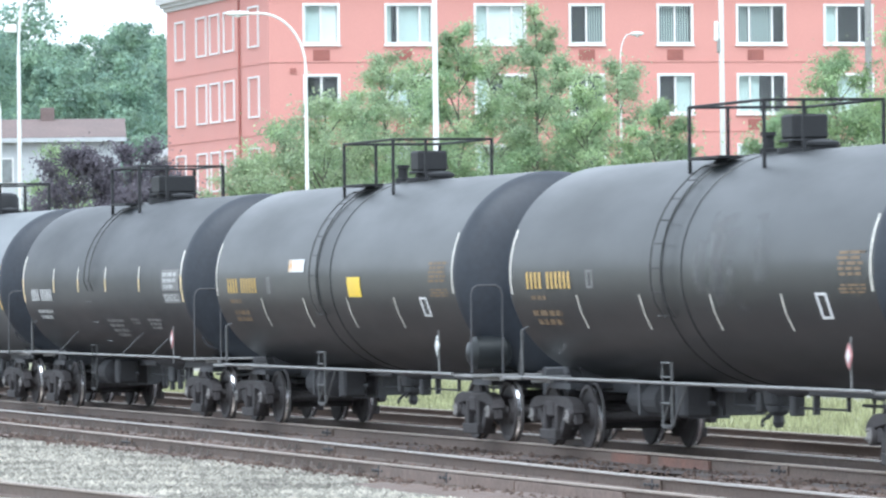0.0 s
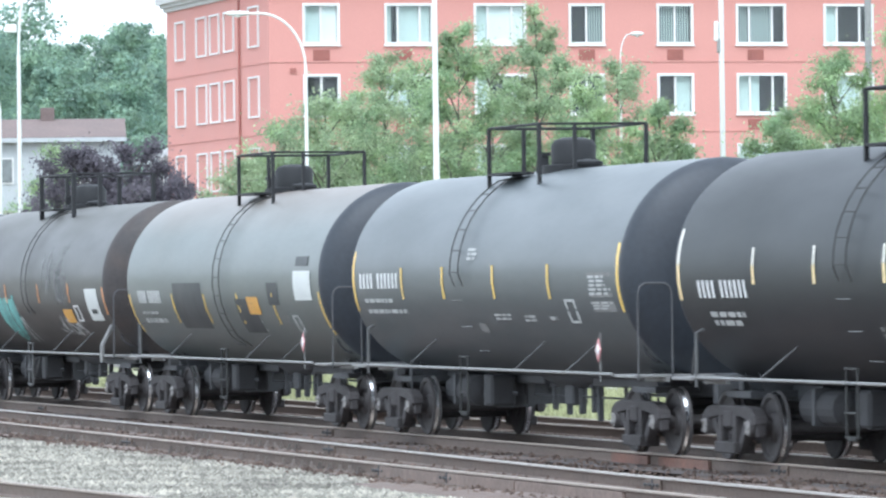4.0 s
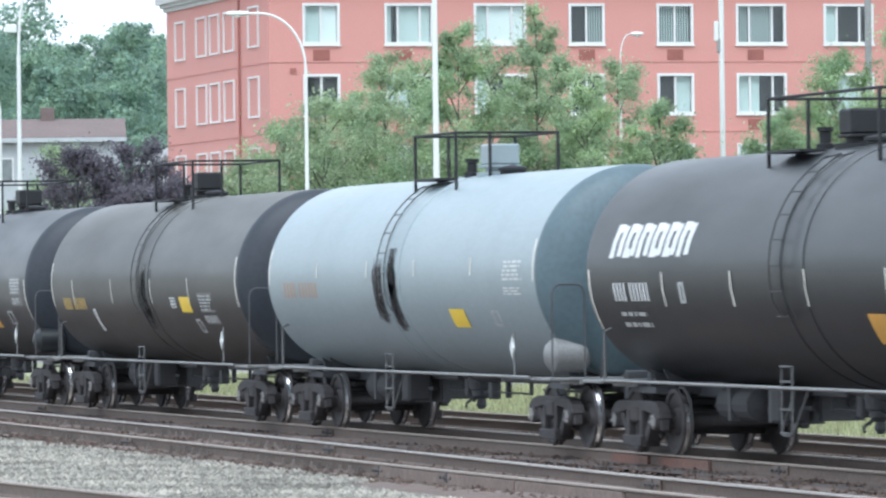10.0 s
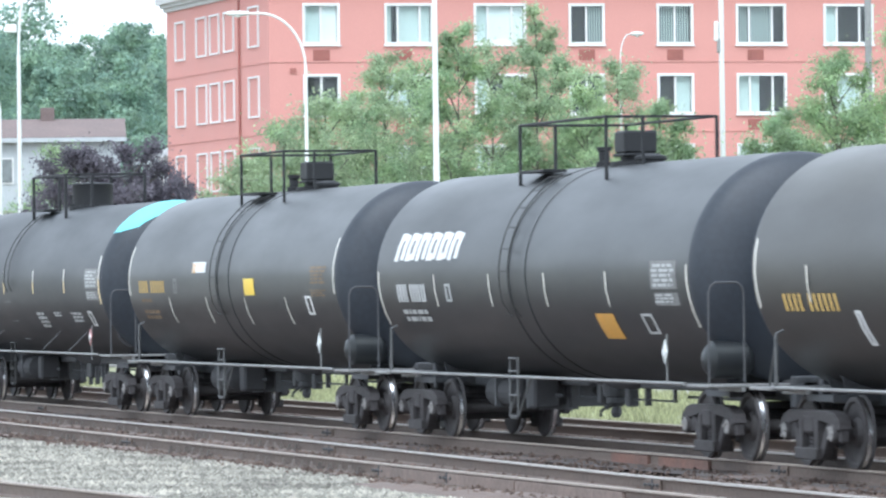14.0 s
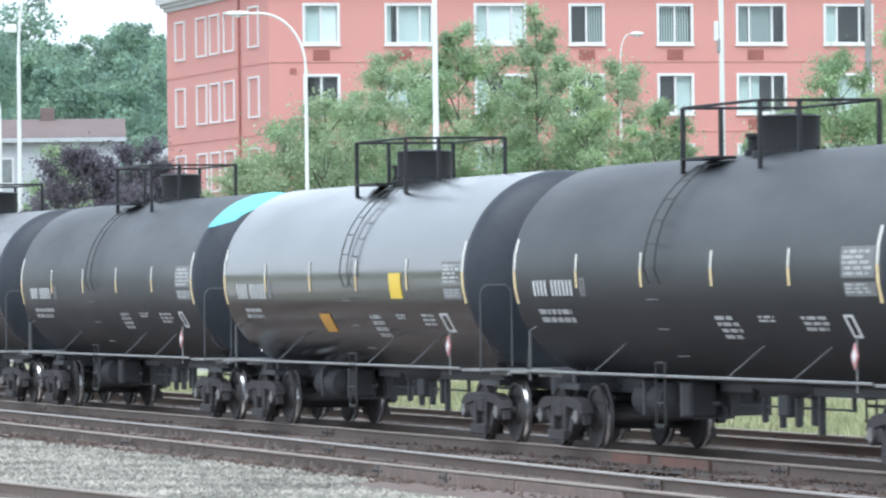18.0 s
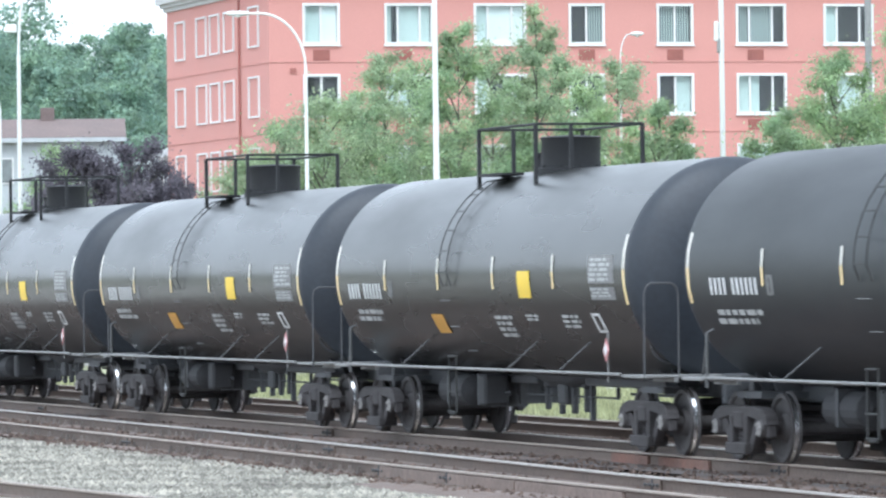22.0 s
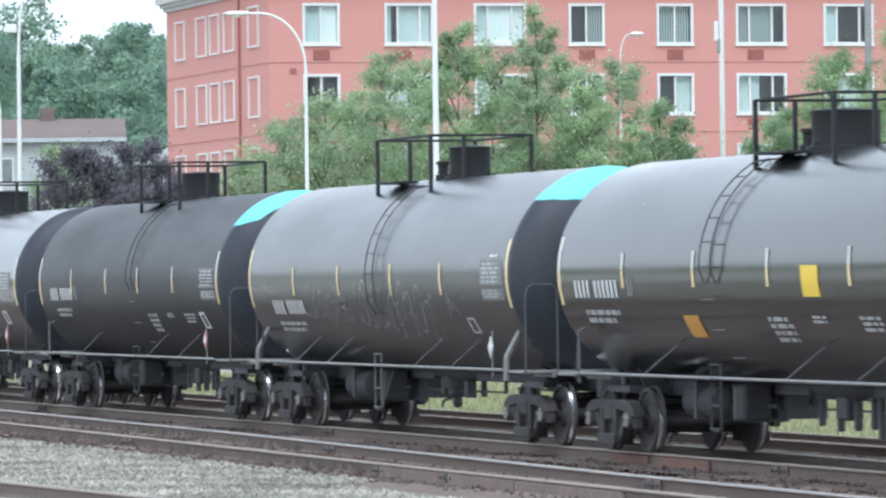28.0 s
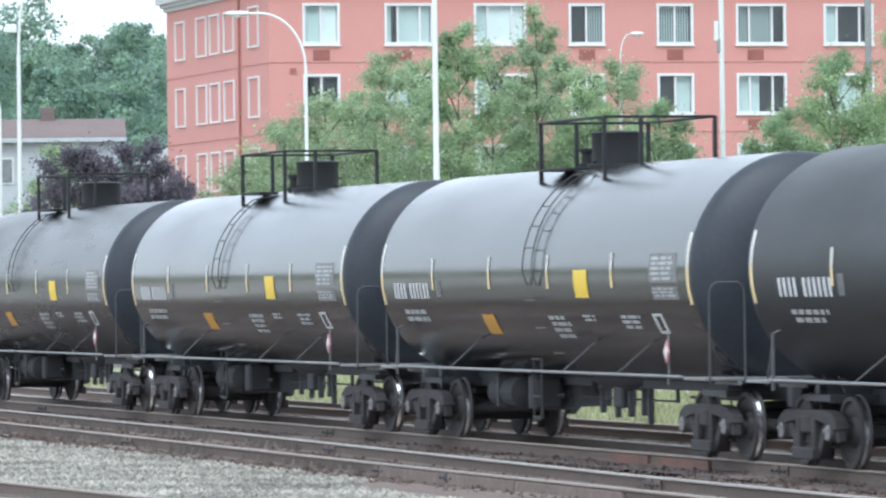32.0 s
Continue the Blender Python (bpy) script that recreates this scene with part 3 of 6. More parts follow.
def build_apartments():
    PHI = 15.5
    cx, cy = view_xy(-7.04, 235.0)
    turn = 90 - math.degrees(TH)           # heading of the camera's right-hand side
    b = group_of("apartment_building", pose(cx, cy, 0, 0, 0, turn + PHI), "salmon-red five-storey apartment building with white windows", "building")
    LEN, DEEP, ROOF = 52.0, 19.0, 14.6
    cols = [(1.42, 3.0, 2), (4.91, 7.01, 3), (8.74, 11.01, 3), (12.85, 14.42, 2), (16.69, 18.31, 2), (20.18, 22.41, 3), (24.07, 26.31, 3), (28.6, 30.2, 2), (32.0, 34.2, 3), (36.5, 38.1, 2), (41, 43.2, 3), (46, 47.6, 2)]
    tall = 1.72
    holes = [(a + 0.02, c - 0.02, z - tall + 0.02, z - 0.02) for a, c, n in cols for z in FLOORS]
    part("front_wall", wall_with_openings(bmesh.new(), LEN, -0.4, ROOF, 0.35, holes), PLASTER, b)
    inside = {(0, 0): "bw", (1, 0): "hbb", (2, 0): "bww", (3, 0): "dv", (4, 0): "vv", (5, 0): "vvd", (6, 0): "bdd", (0, 1): "dd", (3, 1): "dd", (4, 1): "db", (5, 1): "bhd", (6, 1): "dbd"}
    rng = random.Random(8)
    for i, (a, c, n) in enumerate(cols):
        for j, z in enumerate(FLOORS):
            li = inside.get((i, j)) or "".join(rng.choice("dbvh") for _ in range(3))
            window(b, a, c, z, tall, n, li)
            if n == 2 or i == 5 or i == 1:
                mid = (a + c) / 2 - (0.25 if n == 3 else 0)
                bm = box(bmesh.new(), mid - 0.35, mid + 0.35, -0.03, 0.02, z - tall - 0.66, z - tall - 0.2)
                for k in range(5):
                    box(bm, mid - 0.33, mid + 0.33, -0.05, -0.03, z - tall - 0.62 + k * 0.085, z - tall - 0.58 + k * 0.085)
                part("air_grille", bm, GRILLE, b, "brown wall grille")
    # side wall: blind bays in white surrounds
    n0 = bmesh.new()
    box(n0, 0.0, 0.35, 0.35, DEEP, -0.4, ROOF)
    part("side_wall", n0, PLASTER, b)
    for w0, w1 in ((1.67, 3.55), (6.08, 7.94), (8.77, 10.56), (11.19, 13.12), (15.3, 17.18)):
        for z in FLOORS:
            bm = bmesh.new()
            t = 0.075
            for y0, y1, z0, z1 in ((w0, w1, z - t, z), (w0, w1, z - tall, z - tall + t), (w0, w0 + t * 1.35, z - tall + t, z - t), (w1 - t * 1.35, w1, z - tall + t, z - t)):
                box(bm, -0.07, 0.0, y0, y1, z0, z1)
            part("blind_window", bm, TRIM, b, "white surround of a blind window")
    bm = bmesh.new()
    for z in FLOORS[:4]:
        box(bm, -0.03, LEN, -0.03, 0.0, z - tall - 0.72, z - tall - 0.66)
        box(bm, -0.03, 0.0, 0, DEEP, z - tall - 0.72, z - tall - 0.66)
    part("brick_course", bm, BANDM, b, "slightly darker brick course")
    bm = bmesh.new()
    for k, (o, z0, z1) in enumerate(((0.12, ROOF, ROOF + 0.18), (0.25, ROOF + 0.18, ROOF + 0.34), (0.42, ROOF + 0.34, ROOF + 0.62))):
        box(bm, -o, LEN + o, -o, DEEP + o, z0, z1)
    part("cornice", bm, CORNICE, b, "grey-white stepped cornice")
    part("roof", box(bmesh.new(), 0.2, LEN - 0.2, 0.2, DEEP - 0.2, ROOF + 0.62, ROOF + 0.75), ASPHALT, b)
    part("back_wall", box(bmesh.new(), 0.35, LEN, DEEP - 0.35, DEEP, -0.4, ROOF), PLASTER, b)
    part("end_wall", box(bmesh.new(), LEN - 0.35, LEN, 0.35, DEEP - 0.35, -0.4, ROOF), PLASTER, b)
    bm = bmesh.new()
    box(bm, 0.36, LEN - 0.36, 3.2, 3.3, -0.3, ROOF)
    for z in FLOORS:
        box(bm, 0.36, LEN - 0.36, 0.36, 3.2, z - tall - 0.95, z - tall - 0.75)
    part("interior", bm, DARKROOM, b, "dim rooms behind the windows")
    bm = rod(bmesh.new(), [(-0.08, 5.0, -0.3), (-0.08, 5.0, ROOF)], 0.05)
    part("downspout", bm, GRILLE, b, "rust-red downspout")
    for x, z in ((1.0, 11.3), (8.1, 14.55), (8.75, 14.55), (23.5, 14.5), (24.1, 14.5)):
        part("vent", box(bmesh.new(), x - 0.13, x + 0.13, -0.06, 0.0, z - 0.1, z + 0.1), GRILLE, b)


build_apartments()


# ---- street poles ----
def pole(name, u, d, top, r0, r1, mat, label, arm=None, extra=None):
    x, y = view_xy(u, d)
    th = 90 - math.degrees(TH)
    g = group_of(name, pose(x, y, -0.3, 0, 0, th), label, "street lamp" if arm else "pole")
    bm = rod(bmesh.new(), [(0, 0, 0), (0, 0, top * 0.5), (0, 0, top + 0.3)], [r0, (r0 + r1) / 2, r1], 12)
    part("shaft", bm, mat, g, "", True)
    part("base_plate", box(bmesh.new(), -r0 * 1.8, r0 * 1.8, -r0 * 1.8, r0 * 1.8, 0, 0.06, 0.01), GREYPOLE, g)
    if arm:
        ax, az, head = arm
        pts = [(0, 0, top + 0.25)]
        for k in range(1, 11):
            a = k / 10 * math.pi / 2
            pts.append((ax * (1 - math.cos(a)) * 0.8, 0, top + 0.3 + (az - top) * math.sin(a)))
        pts.append((ax, 0, az + 0.3))
        part("arm", rod(bmesh.new(), pts, r1 * 0.75, 8), mat, g, "", True)
        s = 1 if ax > 0 else -1
        bm = bmesh.new()
        lathe(bm, [(0, 0.02), (0.08, 0.1), (head * 0.4, 0.15), (head * 0.85, 0.12), (head, 0.02)], 12, "x", Matrix.Translation((ax - s * 0.1, 0, az + 0.3)) @ Matrix.Diagonal((s, 1, 0.6, 1)))
        lamp = part("lamp_head", bm, POLE, g, "white cobra-head lamp", True)
        bm = bmesh.new()
        lathe(bm, [(head * 0.3, 0.02), (head * 0.5, 0.12), (head * 0.75, 0.02)], 12, "x", Matrix.Translation((ax - s * 0.1, 0, az + 0.24)) @ Matrix.Diagonal((s, 1, 0.6, 1)))
        part("lens", bm, SHEET, lamp)
    if extra:
        for (a, b2, c, e, f2) in extra:
            part("fixture", box(bmesh.new(), a, b2, -0.12, 0.12, c + 0.3, e + 0.3, 0.03), f2, g, "small bracket fixture")
    return g


pole("flagpole", -0.18, 184, 16.0, 0.125, 0.07, POLE, "tall white painted tapering pole")
pole("utility_pole", 9.82, 200, 16.0, 0.11, 0.085, POLE, "tall pale grey metal pole with a bracket fixture", extra=[(-0.26, -0.1, 10.8, 11.5, POLE), (-0.16, -0.06, 10.4, 10.9, GREYPOLE), (0.25, 0.9, 12.3, 12.55, POLE)])
pole("wooden_pole", 14.95, 200, 16.0, 0.14, 0.11, GREYPOLE, "weathered grey utility pole")
pole("street_lamp", -4.39, 186, 9.5, 0.085, 0.055, POLE, "white curved-arm street lamp", arm=(-1.86, 11.3, 0.85))
pole("street_lamp", 6.75, 215, 10.8, 0.06, 0.035, POLE, "small white curved-arm street lamp", arm=(0.45, 11.75, 0.55))
pole("street_lamp", -14.75, 200, 10.6, 0.1, 0.07, POLE, "white street lamp with a rising curved arm", arm=(0.7, 13.3, 0.8), extra=[(-0.45, -0.05, 11.4, 11.7, POLE)])
pole("street_lamp", -15.2, 197, 8.6, 0.09, 0.06, POLE, "white street lamp with a curved arm", arm=(-1.0, 9.7, 0.8))


# ---- houses on the hill ----
def house(u, d, w, deep, z0, eave, ridge, turn, wall, roofm, label, chimney=False):
    x, y = view_xy(u, d)
    g = group_of("house", pose(x, y, 0, 0, 0, 90 - math.degrees(TH) + turn), label, "house")
    wb = bmesh.new()
    prof = [(0, z0), (0, eave), (deep / 2, ridge), (deep, eave), (deep, z0)]
    a = [wb.verts.new((-w / 2, p, z)) for p, z in prof]
    b = [wb.verts.new((w / 2, p, z)) for p, z in prof]
    wb.faces.new(a), wb.faces.new(b[::-1])
    for k in range(5):
        wb.faces.new((a[k], b[k], b[(k + 1) % 5], a[(k + 1) % 5]))
    bmesh.ops.recalc_face_normals(wb, faces=wb.faces)
    part("wall", wb, wall, g)
    rb = bmesh.new()
    slope = (ridge - eave) / (deep / 2)
    for s in (0, 1):
        y0, y1 = (-0.4, deep / 2) if s == 0 else (deep + 0.4, deep / 2)
        z0r = eave - 0.4 * slope
        v = [rb.verts.new(p) for p in ((-w / 2 - 0.3, y0, z0r + 0.03), (w / 2 + 0.3, y0, z0r + 0.03), (w / 2 + 0.3, y1, ridge + 0.03), (-w / 2 - 0.3, y1, ridge + 0.03))]
        v2 = [rb.verts.new(q.co + Vector((0, 0, 0.16))) for q in v]
        rb.faces.new(v), rb.faces.new(v2[::-1])
        for k in range(4):
            rb.faces.new((v[k], v[(k + 1) % 4], v2[(k + 1) % 4], v2[k]))
    bmesh.ops.recalc_face_normals(rb, faces=rb.faces)
    part("roof", rb, roofm, g)
    part("fascia", box(bmesh.new(), -w / 2 - 0.3, w / 2 + 0.3, -0.43, -0.4, eave - 0.4 * slope - 0.05, eave - 0.4 * slope + 0.16), SIDING, g)
    if chimney:
        part("chimney", box(bmesh.new(), w * 0.16, w * 0.16 + 0.7, deep * 0.45, deep * 0.55, ridge - 0.3, ridge + 0.75, 0.03), SHINGLE, g, "brown brick chimney")
    for k in range(3):
        xx = -w / 2 + w * (k + 0.5) / 3
        f = part("window", box(bmesh.new(), xx - 0.5, xx + 0.5, -0.06, 0.0, eave - 2.2, eave - 0.9), TRIM, g)
        part("pane", box(bmesh.new(), xx - 0.42, xx + 0.42, -0.075, -0.06, eave - 2.12, eave - 0.98), DARKROOM, f)
    return g


house(-21.6, 282, 11.5, 7, 4.8, 9.85, 10.75, 4, SIDING, SHINGLE, "white-walled house with a brown shingle roof on the hillside", True)
house(-13.9, 276, 3.2, 6, 4.6, 8.6, 9.6, -68, SIDING, GREYPOLE, "pale blue-white sided house beside the apartments")


# ---- trees ----
def tree(u, d, top, wide, low, n, leafm, label, seed, leaf=0.052, z0=-0.3, limbs=28):
    """Tapered trunk, forked limbs with twigs, and leaf clumps strung along them; the outline is uneven, with gaps."""
    rng = random.Random(seed)
    x, y = view_xy(u, d)
    g = group_of("tree", pose(x, y, z0, 0, 0, rng.uniform(0, 360)), label, "tree")
    h = top - z0
    lean = [rng.uniform(-0.04, 0.04) * h for _ in range(2)]
    stem = [Vector((lean[0] * f, lean[1] * f, h * f * 0.95)) for f in (0, 0.25, 0.5, 0.75, 1.0)]
    part("trunk", rod(bmesh.new(), stem, [0.16, 0.11, 0.06, 0.03, 0.01], 8), BARK, g, "", True)
    clumps = []

    def hang(p, r):
        clumps.append((p.x, p.y, p.z, r))

    for k in range(limbs):
        f = (k + rng.uniform(0.2, 0.8)) / limbs
        z = low + (h - low) * f * 0.97
        a = k * 2.4 + rng.uniform(-0.6, 0.6)
        reach = wide * (math.sin(math.pi * min(1.0, 0.3 + 0.68 * f)) ** 0.75) * rng.uniform(0.7, 1.5)
        e = Vector((lean[0] * f + math.cos(a) * reach, lean[1] * f + math.sin(a) * reach, min(h * 0.985, z + rng.uniform(0.0, 0.5))))
        s = Vector((lean[0] * f, lean[1] * f, max(low * 0.7, e.z - reach * 0.75 - 0.2)))
        bend = s.lerp(e, 0.55) + Vector((0, 0, 0.16 * reach))
        bm = rod(bmesh.new(), [s, bend, e], [0.035, 0.02, 0.006], 5)
        for j in range(6):
            t = 0.4 + 0.12 * j + rng.uniform(0, 0.06)
            p = s.lerp(bend, t / 0.55) if t < 0.55 else bend.lerp(e, (t - 0.55) / 0.45)
            b = a + rng.choice((-1, 1)) * rng.uniform(0.5, 1.3)
            ln = reach * rng.uniform(0.22, 0.55)
            tip = p + Vector((math.cos(b) * ln, math.sin(b) * ln, rng.uniform(-0.05, 0.35)))
            rod(bm, [p, tip], [0.014, 0.004], 4)
            for q in (0.55, 1.0):
                if rng.random() < 0.86:
                    hang(p.lerp(tip, q) + Vector((0, 0, rng.uniform(-0.08, 0.1))), wide * rng.uniform(0.16, 0.38) * (1.05 - 0.5 * f))
        hang(e, wide * rng.uniform(0.16, 0.3) * (1.0 - 0.5 * f))
        part("limb", bm, BARK, g)
    for k in range(7):
        f = 0.82 + 0.17 * k / 6
        hang(Vector((lean[0] * f + rng.uniform(-0.12, 0.12) * wide, lean[1] * f + rng.uniform(-0.12, 0.12) * wide, h * f)), wide * (0.19 - 0.02 * k))
    leaves("crown", clumps, n * 12, leaf, leafm, seed, g, 0.7, 0.42)
    return g


TREES = [(-6.9, 196, 6.6, 1.4, 2.0, 2000, LEAF_Y), (-5.6, 199, 8.1, 1.6, 2.2, 2600, LEAF), (-4.3, 194, 8.6, 1.8, 2.2, 3000, LEAF_Y), (-2.9, 198, 9.0, 1.8, 2.4, 3000, LEAF),
         (-1.8, 203, 10.5, 1.5, 2.5, 2600, LEAF_Y), (-0.9, 207, 10.4, 1.7, 2.5, 2400, LEAF), (0.5, 196, 11.2, 1.6, 2.4, 3400, LEAF), (1.8, 201, 10.6, 1.9, 2.4, 2800, LEAF_Y), (3.3, 199, 11.9, 1.4, 2.4, 3200, LEAF_Y)]
TREES += [(4.4, 206, 10.6, 1.7, 2.4, 2600, LEAF), (5.0, 195, 8.9, 1.6, 2.2, 2400, LEAF), (6.1, 200, 10.1, 1.6, 2.2, 2500, LEAF_Y), (7.3, 194, 8.4, 1.4, 2.0, 2800, LEAF), (8.4, 199, 6.8, 1.0, 2.0, 1800, LEAF_Y),
          (11.4, 194, 8.0, 1.5, 2.0, 2600, LEAF), (13.5, 197, 10.3, 1.8, 2.2, 3600, LEAF), (16.3, 195, 11.9, 1.8, 2.2, 3600, LEAF), (15.0, 204, 8.6, 1.4, 2.0, 2400, LEAF_Y), (10.3, 203, 6.6, 1.2, 2.0, 1800, LEAF)]
for i, (u, d, top, wide, low, n, lm) in enumerate(TREES):
    tagged(tree(u, d, top, wide, low, n, lm, "leafy green street tree before the apartments" if lm is LEAF else "yellow-green leafy street tree", 40 + i), group="street trees")
for i, (u, d, top, wide, n) in enumerate(((-12.1, 190, 7.0, 1.5, 4200), (-10.6, 192, 7.0, 1.6, 4200), (-9.5, 194, 6.1, 1.2, 2600))):
    tree(u, d, top, wide, 1.4, n, LEAF_P, "dark purple-leaved plum tree", 70 + i)
tree(-13.6, 205, 7.3, 1.4, 1.5, 2600, LEAF, "rounded green shrub-like tree", 80)


def woods(name, rows, seed, leafm, label, n, leaf):
    """Far woods on the hill: crowns of many leafy domes, too many to count."""
    rng = random.Random(seed)
    blobs = []
    for d, u0, u1, step, lo, hi in rows:
        u = u0
        while u < u1:
            z0 = ground_height(u, d)
            hgt = rng.uniform(lo, hi)
            x, y = view_xy(u, d + rng.uniform(-4, 4))
            for k in range(26):
                f = rng.uniform(0.1, 0.97)
                rad = (hgt * 0.27 * math.sin(math.pi * min(0.95, 0.2 + 0.74 * f)) + 0.3) * rng.uniform(0.6, 1.1)
                a = rng.uniform(0, 6.28)
                blobs.append((x + math.cos(a) * rad, y + math.sin(a) * rad, z0 + hgt * f, hgt * rng.uniform(0.06, 0.15)))
            u += step * rng.uniform(0.7, 1.3)
    ob = leaves(name, blobs, n, leaf, leafm, seed, None, 0.7, 0.06)
    return tagged(ob, label, "woods", kind="stuff")


woods("hill_woods", [(300, -32, -9, 2.4, 4, 6.5), (330, -36, -9, 2.8, 6, 8.5), (370, -40, -11, 3.0, 7, 10), (415, -45, -14, 3.2, 8, 11), (460, -50, -18, 3.4, 8, 11.5)], 90, LEAF_D, "dense dark green woods on the hillside", 330000, 0.13)
woods("hilltop_trees", [(318, -27, -21.5, 2.0, 10.4, 12.2), (320, -20.5, -16.5, 2.0, 7.6, 8.6), (322, -15.5, -11.5, 1.8, 8.6, 9.6)], 92, LEAF_D, "taller dark green trees against the sky", 42000, 0.12)
# added tree lines out of view, a dark horizon for the tanks' reflections
woods("offscreen_woods", [(620, -160, -45, 5, 9, 13), (620, 30, 160, 5, 9, 13)], 91, LEAF_D, "added dark green tree line, out of view", 9000, 1.0)


# ---- the train ----
R, ZC = 1.56, 2.53          # shell radius and the height of its axis
TRACK_Y = 25.02
MESH = {}


def piece(name, key, make, mat, parent, label="", smooth=False):
    """A part whose mesh is shared by all cars that have the same one."""
    k = (key, mat.name)
    if k not in MESH:
        bm = make()
        me = bpy.data.meshes.new(name)
        bm.to_mesh(me)
        bm.free()
        me.materials.append(mat)
        if smooth:
            me.shade_smooth()
            me.set_sharp_from_angle(angle=0.6)
        MESH[k] = me
    ob = new(name, MESH[k])
    ob.parent = parent
    if label:
        ob["label"] = label
    return ob


def skin(bm, x0, x1, z0, z1, off=0.006, shear=0.0, n=None):
    """A patch that lies on the near side of the shell between two heights; shear slides its lower edge along the car."""
    a0, a1 = (math.asin(max(-0.99, min(0.99, (z - ZC) / R))) for z in (z0, z1))
    n = n or max(1, int(abs(a1 - a0) / 0.12))
    rows = []
    for i in range(n + 1):
        a = a0 + (a1 - a0) * i / n
        sh = shear * (1 - i / n)
        rows.append([bm.verts.new((x + sh, -math.cos(a) * (R + off), ZC + math.sin(a) * (R + off))) for x in (x0, x1)])
    for p, q in zip(rows, rows[1:]):
        bm.faces.new((p[0], p[1], q[1], q[0]))
    return bm


def lines(bm, x0, x1, z0, z1, rows, off=0.006, shear=0.0, seed=1):
    """Small lettering as rows of broken bars."""
    rng = random.Random(seed)
    h = (z1 - z0) / rows
    for r in range(rows):
        zb = z0 + r * h
        x = x0 + rng.uniform(0, 0.1) * (x1 - x0)
        end = x1 - rng.uniform(0, 0.25) * (x1 - x0)
        while x < end:
            w = rng.uniform(0.12, 0.4)
            skin(bm, x, min(x + w, end), zb + h * 0.18, zb + h * 0.8, off, 0, 1)
            x += w + 0.07
    return bm


def frame_mark(bm, x0, x1, z0, z1, t=0.035, tx=0.1, shear=0.0):
    skin(bm, x0, x1, z1 - t, z1), skin(bm, x0 + shear, x1 + shear, z0, z0 + t)
    skin(bm, x0, x0 + tx, z0 + t, z1 - t, shear=shear), skin(bm, x1 - tx, x1, z0 + t, z1 - t, shear=shear)
    return bm


def shell_mesh(hl):
    prof = [(hl * k / 4, R) for k in range(-4, 5)]
    bm = bmesh.new()
    rings = []
    for s, r in prof:
        rings.append([bm.verts.new((s, r * math.cos(a), ZC + r * math.sin(a))) for a in (2 * math.pi * k / 72 for k in range(72))])
    for a, b in zip(rings, rings[1:]):
        for k in range(72):
            bm.faces.new((a[k], b[k], b[(k + 1) % 72], a[(k + 1) % 72]))
    bmesh.ops.recalc_face_normals(bm, faces=bm.faces)
    return bm


def head_mesh(hl, s, deep=0.5):
    """A dished end: knuckle and shallow crown."""
    prof = [(s * hl, R)] + [(s * (hl + deep * math.sin(a) ** 1.0), R * max(0.0, math.cos(a)) ** 0.92) for a in (math.pi / 2 * k / 12 for k in range(1, 13))]
    prof[-1] = (prof[-1][0], 0.02)
    return lathe(bmesh.new(), prof, 72, "x", Matrix.Translation((0, 0, ZC)))


def head_cap(hl, low, tilt, deep=0.5):
    """The painted top of the forward end: a thin layer over it, down to a straight slanted edge."""
    bm = bmesh.new()
    rows = []
    for i in range(17):
        a = math.pi / 2 * (i / 16) * 0.98
        x, r = hl + deep * math.sin(a) + 0.006, (R + 0.006) * max(0.0, math.cos(a)) ** 0.92
        if r <= low + tilt * 1.26 + 0.02:
            break
        ts = [t for t in (math.pi * (k / 180 - 1) for k in range(361)) if r * math.cos(t) >= low + tilt * (r * math.sin(t) + 1.26)]
        if len(ts) < 2:
            break
        t0, t1 = ts[0], ts[-1]
        rows.append([bm.verts.new((x, r * math.sin(t), ZC + r * math.cos(t))) for t in (t0 + (t1 - t0) * k / 28 for k in range(29))])
    for a, b in zip(rows, rows[1:]):
        for k in range(28):
            bm.faces.new((a[k], b[k], b[k + 1], a[k + 1]))
    return bm


def wheelset_mesh():
    bm = bmesh.new()
    for s in (-1, 1):
        prof = [(0.66, 0.1), (0.66, 0.17), (0.69, 0.2), (0.7, 0.38), (0.685, 0.405), (0.685, 0.47), (0.70, 0.482), (0.715, 0.475), (0.724, 0.4605), (0.735, 0.4585), (0.785, 0.4555), (0.826, 0.449), (0.826, 0.4), (0.79, 0.375), (0.76, 0.2), (0.82, 0.16), (0.82, 0.1)]
        lathe(bm, [(s * a, b) for a, b in prof], 32, "y")
    lathe(bm, [(-1.08, 0.07), (-0.95, 0.085), (-0.66, 0.1), (0, 0.085), (0.66, 0.1), (0.95, 0.085), (1.08, 0.07)], 12, "y")
    for s in (-1, 1):
        lathe(bm, [(s * 0.9, 0.12), (s * 1.1, 0.12), (s * 1.13, 0.1), (s * 1.14, 0.05)], 16, "y")
        for k in range(3):
            a = k * 2.094
            lathe(bm, [(s * 1.13, 0.022), (s * 1.16, 0.022)], 6, "y", Matrix.Translation((0.07 * math.cos(a), 0, 0.07 * math.sin(a))))
    for f in bm.faces:
        if all(0.455 < math.hypot(v.co.x, v.co.z) < 0.459 for v in f.verts):
            f.material_index = 1
        elif all(abs(v.co.y) > 1.12 for v in f.verts):
            f.material_index = 2
    return bm


